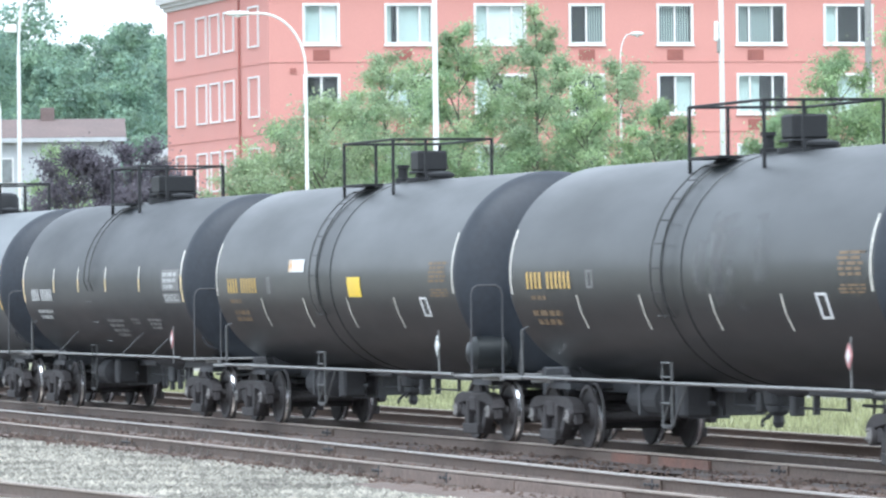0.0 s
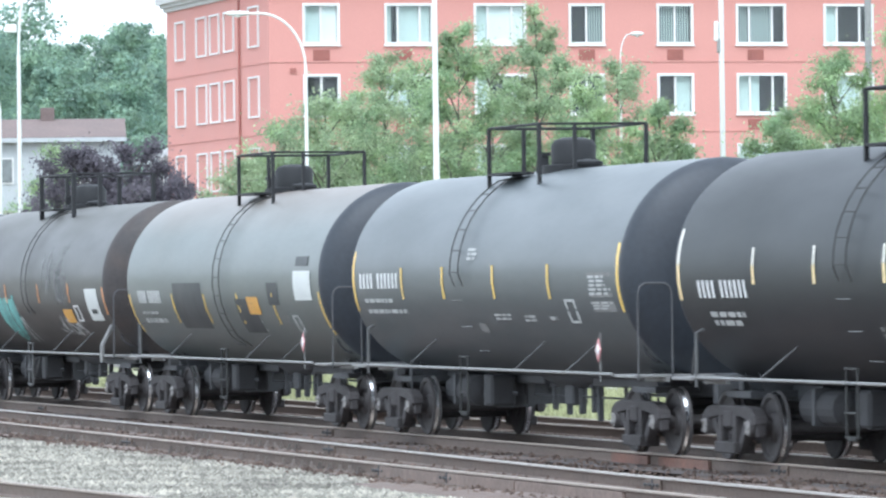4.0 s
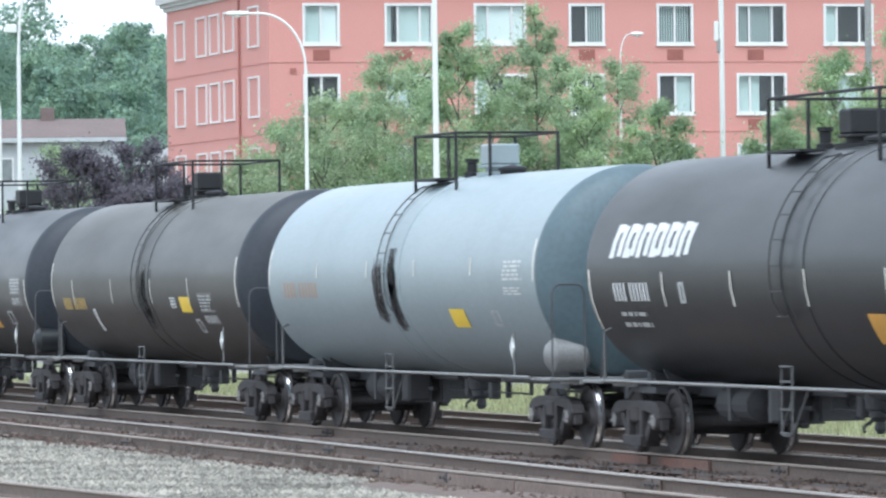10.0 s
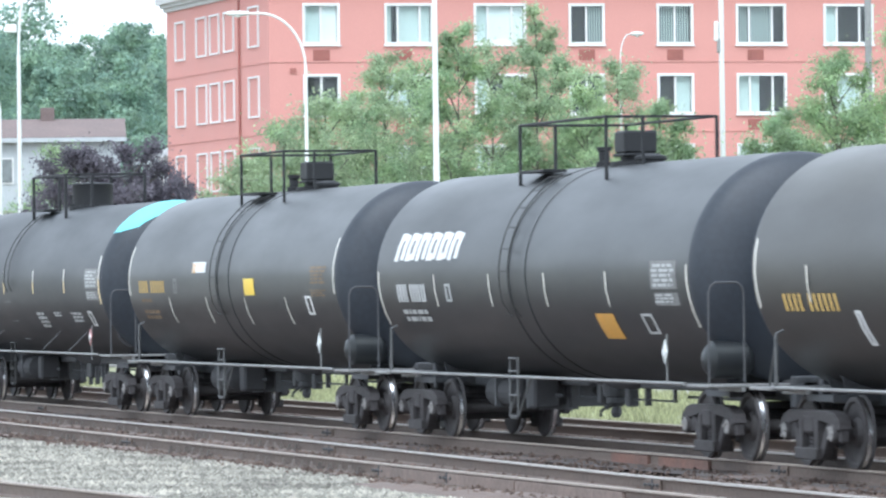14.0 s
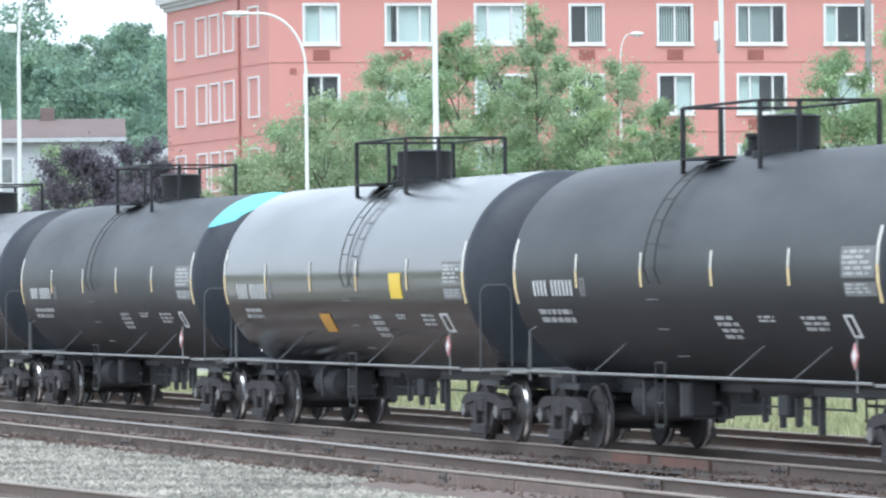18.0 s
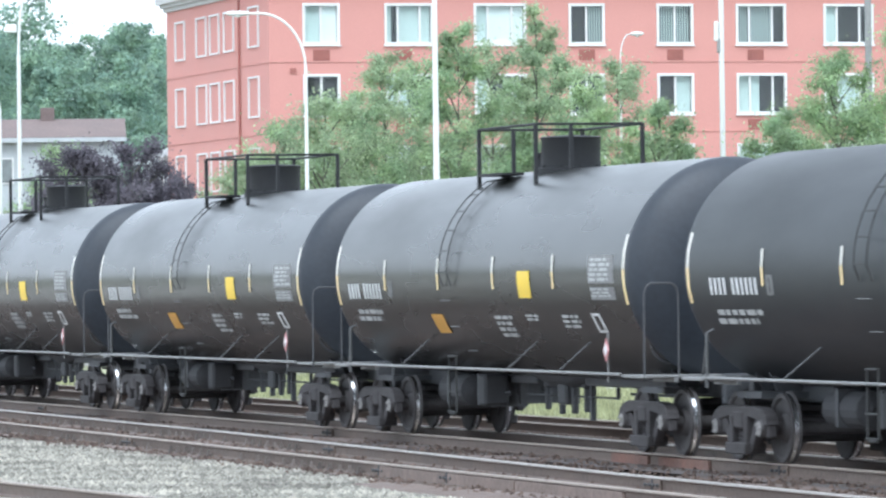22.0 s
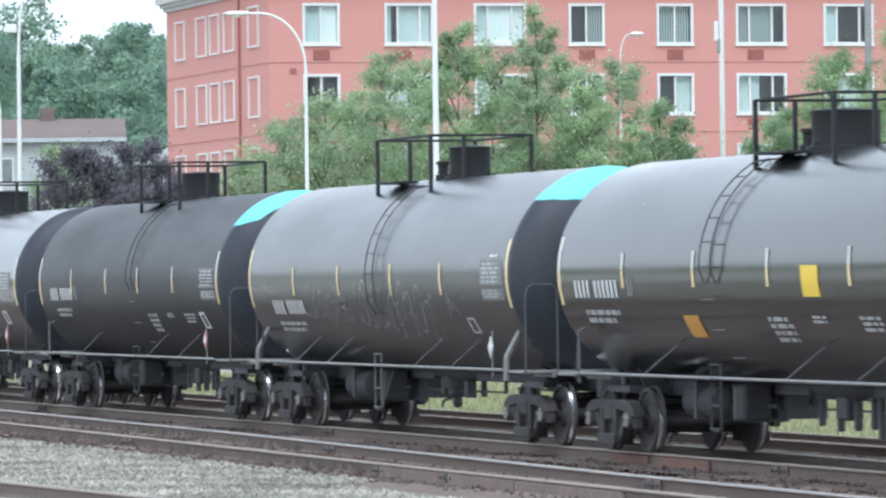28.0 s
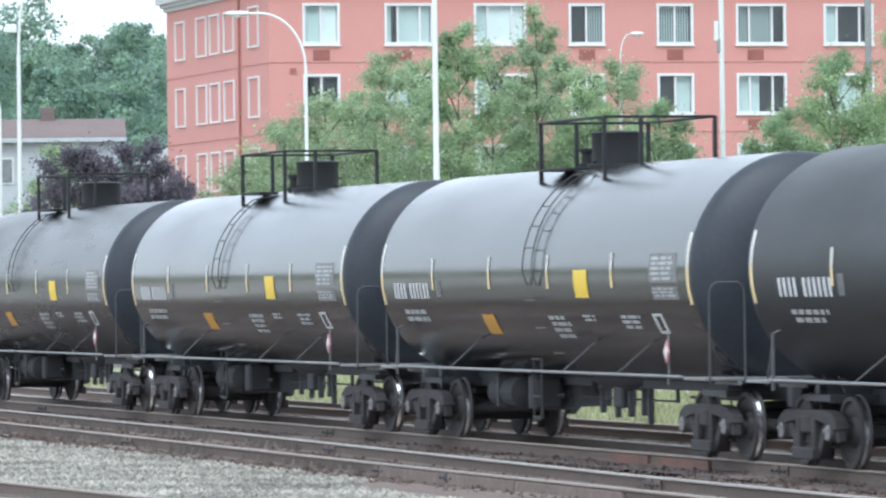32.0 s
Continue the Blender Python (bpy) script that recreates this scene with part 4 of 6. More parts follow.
def side_frame_mesh(s):
    """A cast truck side: flat arched top member, bowed lower member, columns and pedestals."""
    y0, y1 = s * 0.92, s * 1.1
    bm = bmesh.new()

    def slab(pts, a0=y0, a1=y1):
        a = [bm.verts.new((x, a0, z)) for x, z in pts]
        b = [bm.verts.new((x, a1, z)) for x, z in pts]
        bm.faces.new(a), bm.faces.new(b[::-1])
        for k in range(len(pts)):
            bm.faces.new((a[k], b[k], b[(k + 1) % len(pts)], a[(k + 1) % len(pts)]))

    slab([(-1.13, 0.5), (-1.08, 0.62), (-0.92, 0.7), (-0.7, 0.735), (0.7, 0.735), (0.92, 0.7), (1.08, 0.62), (1.13, 0.5), (1.0, 0.48), (0.72, 0.56), (0.4, 0.6), (-0.4, 0.6), (-0.72, 0.56), (-1.0, 0.48)])
    slab([(-0.74, 0.56), (-0.6, 0.57), (-0.34, 0.26), (0.34, 0.26), (0.6, 0.57), (0.74, 0.56), (0.5, 0.22), (0.4, 0.13), (-0.4, 0.13), (-0.5, 0.22)], s * 0.94, s * 1.08)
    slab([(-0.36, 0.61), (-0.23, 0.61), (-0.23, 0.2), (-0.36, 0.2)], s * 0.9, s * 1.12)
    slab([(0.23, 0.61), (0.36, 0.61), (0.36, 0.2), (0.23, 0.2)], s * 0.9, s * 1.12)
    slab([(-0.42, 0.26), (0.42, 0.26), (0.4, 0.11), (-0.4, 0.11)], s * 0.86, s * 1.16)
    for q in (-1, 1):
        slab([(q * 0.7, 0.6), (q * 1.1, 0.6), (q * 1.12, 0.34), (q * 1.03, 0.33), (q * 1.02, 0.5), (q * 0.78, 0.5), (q * 0.76, 0.36), (q * 0.68, 0.38)], s * 0.95, s * 1.07)
    bmesh.ops.recalc_face_normals(bm, faces=bm.faces)
    bmesh.ops.bevel(bm, geom=[e for e in bm.edges if e.is_manifold], offset=0.014, segments=1, affect="EDGES")
    return bm


def springs_mesh(s, dx0):
    bm = bmesh.new()
    for dx in (dx0,):
        prof = []
        for k in range(5):
            z = 0.25 + k * 0.05
            prof += [(z, 0.05), (z + 0.02, 0.066), (z + 0.035, 0.05)]
        lathe(bm, prof, 10, "z", Matrix.Translation((dx, s * 1.0, 0)))
    return bm


def bolster_mesh():
    bm = bmesh.new()
    box(bm, -0.19, 0.19, -1.12, 1.12, 0.44, 0.68, 0.03)
    box(bm, -0.45, 0.45, -0.66, 0.66, 0.26, 0.6, 0.03)
    box(bm, -0.3, 0.3, -0.35, 0.35, 0.66, 0.76, 0.02)
    rod(bm, [(-0.85, 0.15, 0.62), (0.85, -0.1, 0.66)], 0.03)
    return bm


def brake_beam_mesh(q):
    """A beam across the truck with a shoe at each wheel."""
    bm = box(bmesh.new(), q * 0.28, q * 0.44, -0.8, 0.8, 0.3, 0.5, 0.02)
    for y in (-0.76, 0.76):
        box(bm, q * 0.36, q * 0.48, y - 0.09, y + 0.09, 0.24, 0.62, 0.02)
    rod(bm, [(q * 0.36, -0.7, 0.4), (q * 0.12, 0.0, 0.42), (q * 0.36, 0.7, 0.4)], 0.04)
    return bm


def truck(car, x):
    t = piece("truck", "bolster", bolster_mesh, TRUCK, car, "dusty cast-steel truck")
    t.location = (x, 0, 0)
    sets = []
    for s in (-1, 1):
        piece("side_frame", ("sf", s), lambda: side_frame_mesh(s), TRUCK, t)
        for dx in (-0.12, 0.0, 0.12):
            piece("spring", ("sp", s, dx), lambda: springs_mesh(s, dx), TRUCK, t)
    for q in (-1, 1):
        piece("brake_beam", ("bb", q), lambda: brake_beam_mesh(q), IRON, t)
        w = piece("wheelset", "ws", wheelset_mesh, WHEEL, t, "", True)
        w.location = (q * 0.889, 0, 0.457)
        sets.append(w)
        if len(w.data.materials) < 2:
            w.data.materials.append(TREAD)
            w.data.materials.append(BEARING)
    return sets


def sill_mesh(s, trk, half):
    bm = bmesh.new()
    box(bm, s * (trk - 1.5), s * (half - 0.45), -0.3, 0.3, 0.78, 1.06, 0.02)
    box(bm, s * (half - 0.62), s * (half - 0.45), -0.42, 0.42, 0.7, 1.12, 0.02)
    return bm


def saddle_mesh(trk):
    """The cradle over a truck, cut to the shell."""
    bm = bmesh.new()
    for dx in (-0.28, 0.28):
        pts = [(-0.66, 0.92), (0.66, 0.92)] + [(R * math.sin(a), ZC - (R - 0.01) * math.cos(a)) for a in (0.52 - 1.04 * k / 12 for k in range(13))]
        a = [bm.verts.new((trk + dx - 0.02, y, z)) for y, z in pts]
        b = [bm.verts.new((trk + dx + 0.02, y, z)) for y, z in pts]
        bm.faces.new(a), bm.faces.new(b[::-1])
        for k in range(len(pts)):
            bm.faces.new((a[k], b[k], b[(k + 1) % len(pts)], a[(k + 1) % len(pts)]))
    box(bm, trk - 0.5, trk + 0.5, -0.95, 0.95, 0.84, 0.925)
    bmesh.ops.recalc_face_normals(bm, faces=bm.faces)
    return bm


def coupler_mesh(s, half):
    bm = bmesh.new()
    box(bm, s * (half - 0.5), s * (half - 0.16), -0.09, 0.09, 0.78, 0.96, 0.02)
    box(bm, s * (half - 0.2), s * (half + 0.02), -0.16, 0.05, 0.74, 1.0, 0.03)
    box(bm, s * (half - 0.1), s * (half + 0.08), 0.05, 0.18, 0.76, 0.98, 0.03)
    return bm


def hose_mesh(s, half):
    pts = [(s * (half - 0.55), -0.35, 0.78), (s * (half - 0.4), -0.36, 0.55), (s * (half - 0.2), -0.3, 0.38), (s * (half - 0.03), -0.2, 0.36)]
    return rod(bmesh.new(), pts, 0.028, 6)


def end_platform_mesh(s, half, z):
    bm = bmesh.new()
    box(bm, s * (half - 1.75), s * (half - 0.8), -1.48, 1.48, z - 0.045, z, 0.01)
    for y in (-1.0, 1.0):
        box(bm, s * (half - 1.75), s * (half - 0.8), y - 0.03, y + 0.03, z - 0.1, z - 0.04)
    return bm


def end_rail_mesh(s, q, half, hl):
    """Bent grab iron at a corner of the end platform."""
    x = s * max(half - 0.9, hl + 0.45)
    y0, y1 = q * 1.44, q * 0.95
    top = 2.36
    pts = [(x, y0, 1.03), (x, y0, top - 0.14), (x, y0 - q * 0.03, top - 0.05), (x, y0 - q * 0.1, top), (x, y1 + q * 0.1, top), (x, y1 + q * 0.03, top - 0.05), (x, y1, top - 0.14), (x, y1, 1.03)]
    return rod(bmesh.new(), pts, 0.016, 6)


def corner_post_mesh(s, q, half):
    x = s * (half - 1.95)
    return rod(bmesh.new(), [(x, q * 1.5, 0.98), (x, q * 1.5, 1.7), (x, q * 1.4, 1.74)], 0.026, 6)


def end_bracket_mesh(s, q, half):
    """A stout bent bar between the underframe and the end of the shell."""
    x = s * (half - 1.6)
    return rod(bmesh.new(), [(x, q * 1.5, 0.96), (x, q * 1.49, 1.3), (x, q * 1.27, 1.7), (x, q * 1.2, 1.78), (x, q * 0.98, 1.8)], 0.05, 6)


def side_rail_mesh(q, half, z):
    e = half - 1.75
    return rod(bmesh.new(), [(-e, q * 1.5, z), (e, q * 1.5, z)], 0.023, 8)


def brace_mesh(q, x, z):
    return rod(bmesh.new(), [(x - 0.1, q * 1.5, z), (x + 0.66, q * 1.24, z + 0.42)], 0.014, 5)


def ladder_low_mesh(q, x, tall=0.42):
    """The bent outer bar of the hanging steps, upright below the side rail."""
    y = q * 1.5
    return rod(bmesh.new(), [(x - 0.2, y, 1.3), (x - 0.2, y, tall + 0.04), (x - 0.16, y, tall), (x + 0.16, y, tall), (x + 0.2, y, tall + 0.04), (x + 0.2, y, 1.3)], 0.018, 6)


def step_mesh(q, x, z):
    return box(bmesh.new(), x - 0.21, x + 0.21, q * 1.5 - 0.03, q * 1.5 + 0.03, z - 0.012, z + 0.012, 0.004)


def hanger_mesh(q, x, dx):
    return rod(bmesh.new(), [(x + dx + 0.4, q * 1.44, 1.0), (x + dx, q * 1.5, 0.45)], 0.018, 6)


def ladder_high_mesh(q, x, z0, wide=0.46):
    """Curved ladder up the shell to the top platform."""
    bm = bmesh.new()
    a0, a1 = math.asin((z0 - ZC) / R), 1.15
    for dx in (-wide / 2, wide / 2):
        pts = []
        for k in range(11):
            a = a0 + (a1 - a0) * k / 10
            off = 0.09 if 0 < k < 10 else 0.02
            pts.append((x + dx, q * math.cos(a) * (R + off), ZC + math.sin(a) * (R + off)))
        rod(bm, pts, 0.011, 6)
    return bm


def deck_mesh(x0, x1, y0, y1):
    return box(bmesh.new(), x0, x1, y0, y1, 4.02, 4.06, 0.006)


def post_mesh(x, y, top=4.74, wide=0.045):
    return box(bmesh.new(), x - wide, x + wide, y - wide, y + wide, 3.84 if abs(y) > 0.5 else 4.04, top)


def top_rail_mesh(x0, x1, w=0.83, top=4.74):
    return rod(bmesh.new(), [(x0, -w, top), (x1, -w, top), (x1, w, top), (x0, w, top), (x0, -w, top)], 0.021, 6)


def end_brace_mesh(half):
    return rod(bmesh.new(), [(-half + 1.1, -1.3, 1.03), (-half + 1.93, -1.48, 1.66)], 0.018, 6)


def rung_mesh(q, x, a, wide=0.46):
    p = (q * math.cos(a) * (R + 0.09), ZC + math.sin(a) * (R + 0.09))
    return rod(bmesh.new(), [(x - wide / 2 - 0.02, *p), (x + wide / 2 + 0.02, *p)], 0.009, 5)


def housing_round(x, r=0.51, top=4.58):
    bm = bmesh.new()
    lathe(bm, [(4.0, r + 0.08), (4.1, r + 0.08), (4.12, r), (top - 0.05, r), (top - 0.02, r + 0.02), (top, r - 0.02), (top + 0.02, 0.1), (top + 0.02, 0.0)], 28, "z", Matrix.Translation((x, 0, 0)))
    for k in range(10):
        a = 2 * math.pi * k / 10
        lathe(bm, [(4.1, 0.025), (4.15, 0.025)], 6, "z", Matrix.Translation((x + (r + 0.05) * math.cos(a), (r + 0.05) * math.sin(a), 0)))
    return bm


def housing_dome(x, r=0.34, top=4.56):
    bm = bmesh.new()
    lathe(bm, [(4.0, r + 0.14), (4.14, r + 0.14), (4.16, r), (top - 0.12, r), (top - 0.04, r * 0.85), (top, r * 0.5), (top + 0.01, 0.0)], 24, "z", Matrix.Translation((x, 0, 0)))
    return bm


def housing_box(x, r=0.36, top=4.57):
    bm = bmesh.new()
    lathe(bm, [(4.0, r + 0.12), (4.12, r + 0.12), (4.14, r * 0.9), (4.2, r * 0.9)], 24, "z", Matrix.Translation((x, 0, 0)))
    box(bm, x - r * 1.08, x + r * 1.08, -r * 1.08, r * 1.08, 4.2, 4.24, 0.01)
    box(bm, x - r, x + r, -r, r, 4.24, top, 0.03)
    return bm


def manway_mesh(x):
    bm = bmesh.new()
    lathe(bm, [(4.02, 0.2), (4.13, 0.2), (4.14, 0.23), (4.18, 0.23), (4.2, 0.18), (4.23, 0.0)], 24, "z", Matrix.Translation((x, 0, 0)))
    return bm


def valve_mesh(x):
    return lathe(bmesh.new(), [(4.02, 0.12), (4.14, 0.12), (4.15, 0.08), (4.3, 0.08), (4.31, 0.11), (4.36, 0.11)], 14, "z", Matrix.Translation((x, -0.2, 0)))


def vent_mesh(x):
    return lathe(bmesh.new(), [(4.02, 0.1), (4.22, 0.1), (4.24, 0.13), (4.29, 0.05)], 14, "z", Matrix.Translation((x + 0.1, 0.22, 0)))


def outlet_mesh():
    """Bottom outlet valve: a squat valve with crossed handles."""
    bm = bmesh.new()
    lathe(bm, [(0.4, 0.05), (0.47, 0.085), (0.56, 0.07), (0.57, 0.1), (0.62, 0.15), (0.7, 0.15), (0.72, 0.19), (0.98, 0.22)], 16, "z", Matrix.Translation((-0.3, 0, 0)))
    rod(bm, [(-0.3, -0.02, 0.66), (-0.1, -0.3, 0.5), (0.05, -0.35, 0.44)], 0.022)
    rod(bm, [(-0.3, 0.0, 0.66), (-0.75, 0.0, 0.52)], 0.022)
    return bm


def drop_mesh(x, z, r):
    """A drop pipe below the belly, with its flange."""
    return lathe(bmesh.new(), [(z, r * 0.8), (z + 0.03, r), (0.8, r), (0.82, r * 1.5), (0.99, r * 1.5)], 10, "z", Matrix.Translation((x, 0, 0)))


def brake_gear_mesh():
    """Brake rods and levers; most of the gear hangs behind the rear truck."""
    bm = bmesh.new()
    for a, b, y, z, r in ((-5.6, -2.2, -0.25, 0.7, 0.03), (-2.2, 2.5, 0.0, 0.68, 0.016), (2.5, 5.6, 0.2, 0.74, 0.022), (-5.2, 5.2, 0.45, 0.93, 0.025)):
        rod(bm, [(a, y, z), (b, y, z)], r)
    for x, y, d in ((-4.6, -0.3, 0.5), (-3.9, 0.2, 0.45), (-3.2, -0.2, 0.5), (-2.6, 0.3, 0.52)):
        box(bm, x - 0.05, x + 0.05, y - 0.3, y + 0.3, d, 0.98)
    for x in (-2.1, 1.25, 2.5):
        box(bm, x - 0.025, x + 0.025, -0.025, 0.025, 0.66, 0.98)
    return bm


def hanging_pipe_mesh():
    """A loose chain loop below the belly."""
    bm = bmesh.new()
    rod(bm, [(-0.75, 0.1, 0.95), (-0.72, 0.12, 0.6), (-0.6, 0.1, 0.5), (-0.5, 0.06, 0.58), (-0.45, 0.05, 0.95)], 0.016, 5)
    return bm


def skid_mesh():
    """Belly pad plates round the bottom outlet."""
    return lathe(bmesh.new(), [(-1.5, 0.02), (-1.35, 0.2), (-0.55, 0.28), (0.55, 0.28), (1.35, 0.2), (1.5, 0.02)], 14, "x", Matrix.Translation((0, 0, 1.1)))


def brake_cylinder_mesh():
    bm = bmesh.new()
    lathe(bm, [(-3.6, 0.05), (-3.5, 0.2), (-2.8, 0.2), (-2.7, 0.1), (-2.5, 0.05)], 16, "x", Matrix.Translation((0, 0.4, 0.76)))
    lathe(bm, [(-5.3, 0.05), (-5.2, 0.24), (-3.9, 0.24), (-3.8, 0.05)], 16, "x", Matrix.Translation((0, -0.35, 0.72)))
    return bm


def brake_valve_mesh():
    bm = bmesh.new()
    box(bm, -2.9, -2.5, -0.6, -0.2, 0.5, 0.98, 0.04)
    lathe(bm, [(-3.3, 0.1), (-2.9, 0.1), (-2.85, 0.02)], 12, "x", Matrix.Translation((0, -0.4, 0.66)))
    return bm


def reservoir_mesh(x, r=0.25, y=-1.08, z=1.34, ln=0.36):
    return lathe(bmesh.new(), [(y - ln, 0.02), (y - ln + 0.04, r * 0.6), (y - ln + 0.14, r), (y + ln - 0.14, r), (y + ln - 0.04, r * 0.6), (y + ln, 0.02)], 20, "y", Matrix.Translation((x, 0, z)))


def brake_wheel_mesh(x):
    bm = bmesh.new()
    ring = [(x, -0.9 + 0.28 * math.cos(a), 1.55 + 0.28 * math.sin(a)) for a in (2 * math.pi * k / 20 for k in range(21))]
    rod(bm, ring, 0.02, 6, False)
    for k in range(4):
        a = k * math.pi / 2 + 0.4
        rod(bm, [(x, -0.9, 1.55), (x, -0.9 + 0.28 * math.cos(a), 1.55 + 0.28 * math.sin(a))], 0.014, 5)
    box(bm, x - 0.12, x - 0.02, -1.02, -0.78, 1.35, 1.7, 0.02)
    return bm


def placard_holder_mesh(x):
    return rod(bmesh.new(), [(x, -1.5, 1.0), (x, -1.5, 1.68)], 0.014, 5)


def diamond_mesh(x, z, h, y=-1.535, w=None):
    bm = bmesh.new()
    w = w or h
    a = [bm.verts.new((x + p * w, y, z + q * h)) for p, q in ((0, -1), (1, 0), (0, 1), (-1, 0))]
    b = [bm.verts.new((v.co.x, y + 0.012, v.co.z)) for v in a]
    bm.faces.new(a), bm.faces.new(b[::-1])
    for k in range(4):
        bm.faces.new((a[k], b[k], b[(k + 1) % 4], a[(k + 1) % 4]))
    return bm


def strap_mesh(x, w, z0=None, off=0.012):
    """A band round the shell."""
    bm = bmesh.new()
    rings = [[bm.verts.new((s, (R + o) * math.cos(a), ZC + (R + o) * math.sin(a))) for a in (2 * math.pi * k / 72 for k in range(72))] for s, o in ((x - w / 2, 0.0), (x - w / 2 + 0.01, off), (x + w / 2 - 0.01, off), (x + w / 2, 0.0))]
    for a, b in zip(rings, rings[1:]):
        for k in range(72):
            bm.faces.new((a[k], b[k], b[(k + 1) % 72], a[(k + 1) % 72]))
    return bm


SETS = []      # every wheelset, with its car


def tank_car(i, spec, mid, half_l, half_r, ring_l, ring_r):
    """One tank car, its middle at the origin: +x is the way it runs, -y its near side."""
    g = group_of("tank_car", pose(0, TRACK_Y, 0), spec["label"], "tank car", "tank cars of the train")
    hl = (ring_r + ring_l) / 2 + 0.09
    off = (ring_r - ring_l) / 2
    half = (half_l + half_r) / 2
    hoff = (half_r - half_l) / 2
    # all fittings are laid out about the middle of the underframe
    hl, half = round(hl, 2), round(half, 2)
    half = round(half * 20) / 20
    trk = half - 2.03
    paint = PAINT[spec["paint"]]
    rz = 1.02 if spec["kind"] == "u" else 1.11          # height of the side rail
    piece("shell", ("shell", hl), lambda: shell_mesh(hl), paint, g, "", True)
    # ends darker than a pale shell: shade between cars put into the colour
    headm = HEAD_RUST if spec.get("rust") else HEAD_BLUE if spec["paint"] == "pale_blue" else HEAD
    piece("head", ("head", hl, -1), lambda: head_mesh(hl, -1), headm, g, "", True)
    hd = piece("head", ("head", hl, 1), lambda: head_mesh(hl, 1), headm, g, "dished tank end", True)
    if spec.get("teal"):
        low, tilt = spec["teal"]
        piece("painted_top", ("cap", hl, low), lambda: head_cap(hl, low, tilt), TEAL, hd, "turquoise painted upper part", True)
    for s in (-1, 1):
        piece("stub_sill", ("sill", s, trk, half), lambda: sill_mesh(s, trk, half), IRON, g)
        piece("saddle", ("saddle", s * trk), lambda: saddle_mesh(s * trk), IRON, g)
        piece("coupler", ("coupler", s, half), lambda: coupler_mesh(s, half), TRUCK, g, "rusty knuckle coupler")
        piece("air_hose", ("hose", s, half), lambda: hose_mesh(s, half), RUBBER, g)
        piece("end_platform", ("plat", s, half, rz), lambda: end_platform_mesh(s, half, rz), GREY_IRON, g)
        for q in (-1, 1):
            if s > 0:
                piece("grab_rail", ("erail", s, q, half, hl), lambda: end_rail_mesh(s, q, half, hl), IRON, g)
            if spec.get("grey_ends"):
                piece("end_bracket", ("ebr", s, q, half), lambda: end_bracket_mesh(s, q, half), GREY_IRON, g, "dusty pale end bracket")
            elif s < 0:
                piece("corner_post", ("cpost", s, q, half), lambda: corner_post_mesh(s, q, half), GREY_IRON if spec.get("grey_ends") else MID_IRON, g)
        for w in truck(g, s * trk):
            SETS.append((w, i))
    for q in (-1, 1):
        piece("side_rail", ("srail", q, half, rz), lambda: side_rail_mesh(q, half, rz), GREY_IRON, g, "dusty grey side rail")
        for k, x in enumerate((-4.0, 1.9, 4.5) if spec["kind"] == "t" else (-4.9, -2.8, 2.6, 4.7) if spec["kind"] != "u" else ()):
            piece("brace", ("brace", q, x, rz), lambda: brace_mesh(q, x, rz), MID_IRON, g)
    lx = spec.get("ladder", -1.1)
    for q in (-1, 1):
        sl = piece("step_ladder", ("lowl", q, lx), lambda: ladder_low_mesh(q, lx), LADDER if spec["kind"] == "t" else MID_IRON, g)
        for z in (0.45, 0.75, 1.1, 1.29):
            piece("step", ("step", q, lx, z), lambda: step_mesh(q, lx, z), LADDER if spec["kind"] == "t" else MID_IRON, sl)
        if spec["kind"] != "t":
            for dx in (-0.24, 0.24):
                piece("hanger", ("hang", q, lx, dx), lambda: hanger_mesh(q, lx, dx), MID_IRON, sl)
        zl = 1.35 if spec.get("long_ladder") else 2.35 if spec["kind"] == "t" else 1.9
        lad = piece("shell_ladder", ("highl", q, lx, zl), lambda: ladder_high_mesh(q, lx, zl), LADDER, g, "curved ladder up the shell")
        for k in range(6 if zl > 2 else 8 if zl > 1.5 else 10):
            a = 1.02 - 0.2 * k
            piece("rung", ("rung", q, lx, k), lambda: rung_mesh(q, lx, a), LADDER, lad)
        if spec["kind"] == "t" and zl > 2:
            for k, a in enumerate((-0.24, -0.5, -0.78)):
                piece("rung", ("grip", q, lx, k), lambda: rung_mesh(q, lx, a), MID_IRON, lad, "worn grey grip bar")
    x0, x1 = spec.get("deck", (-2.2, 1.16))
    hx = spec.get("hx", -0.22)
    for y0, y1 in ((-0.86, -0.5), (0.5, 0.86)):
        piece("walkway", ("walkway", x0, y0), lambda: deck_mesh(x0, x0 + 1.3, y0, y1), RAILING, g)
    piece("end_deck", ("edeck", x0), lambda: deck_mesh(x0, x0 + 0.5, -0.49, 0.49), RAILING, g)
    rl = piece("railing", ("railing", x0, x1), lambda: top_rail_mesh(x0, x1), RAILING, g, "dark pipe railing")
    wide = spec.get("post", 0.021)
    for px, py in [(x, y) for y in (-0.83, 0.83) for x in (x0, x1)] + [(x0, -0.28), (x1, -0.28)]:
        w2 = wide if px in (x0, x1) else wide * 0.6
        piece("post", ("post", px, py, w2), lambda: post_mesh(px, py, 4.74, w2), RAILING, rl)
    piece("end_brace", ("ebrace", half), lambda: end_brace_mesh(half), MID_IRON, g)
    hs = spec.get("housing", "round")
    hm = PAINT["pale_blue"] if spec["paint"] == "pale_blue" else RAILING
    mk = {"round": housing_round, "dome": housing_dome, "box": housing_box}[hs]
    hr = spec.get("hr", 0.25 if hs == "box" else 0.34)
    piece("valve_housing", ("hous", hs, hx, hr), lambda: mk(hx, hr), hm, g, "", hs != "box")
    if hs != "round":
        piece("manway", ("manway", hx), lambda: manway_mesh(hx + 0.7), RAILING, g)
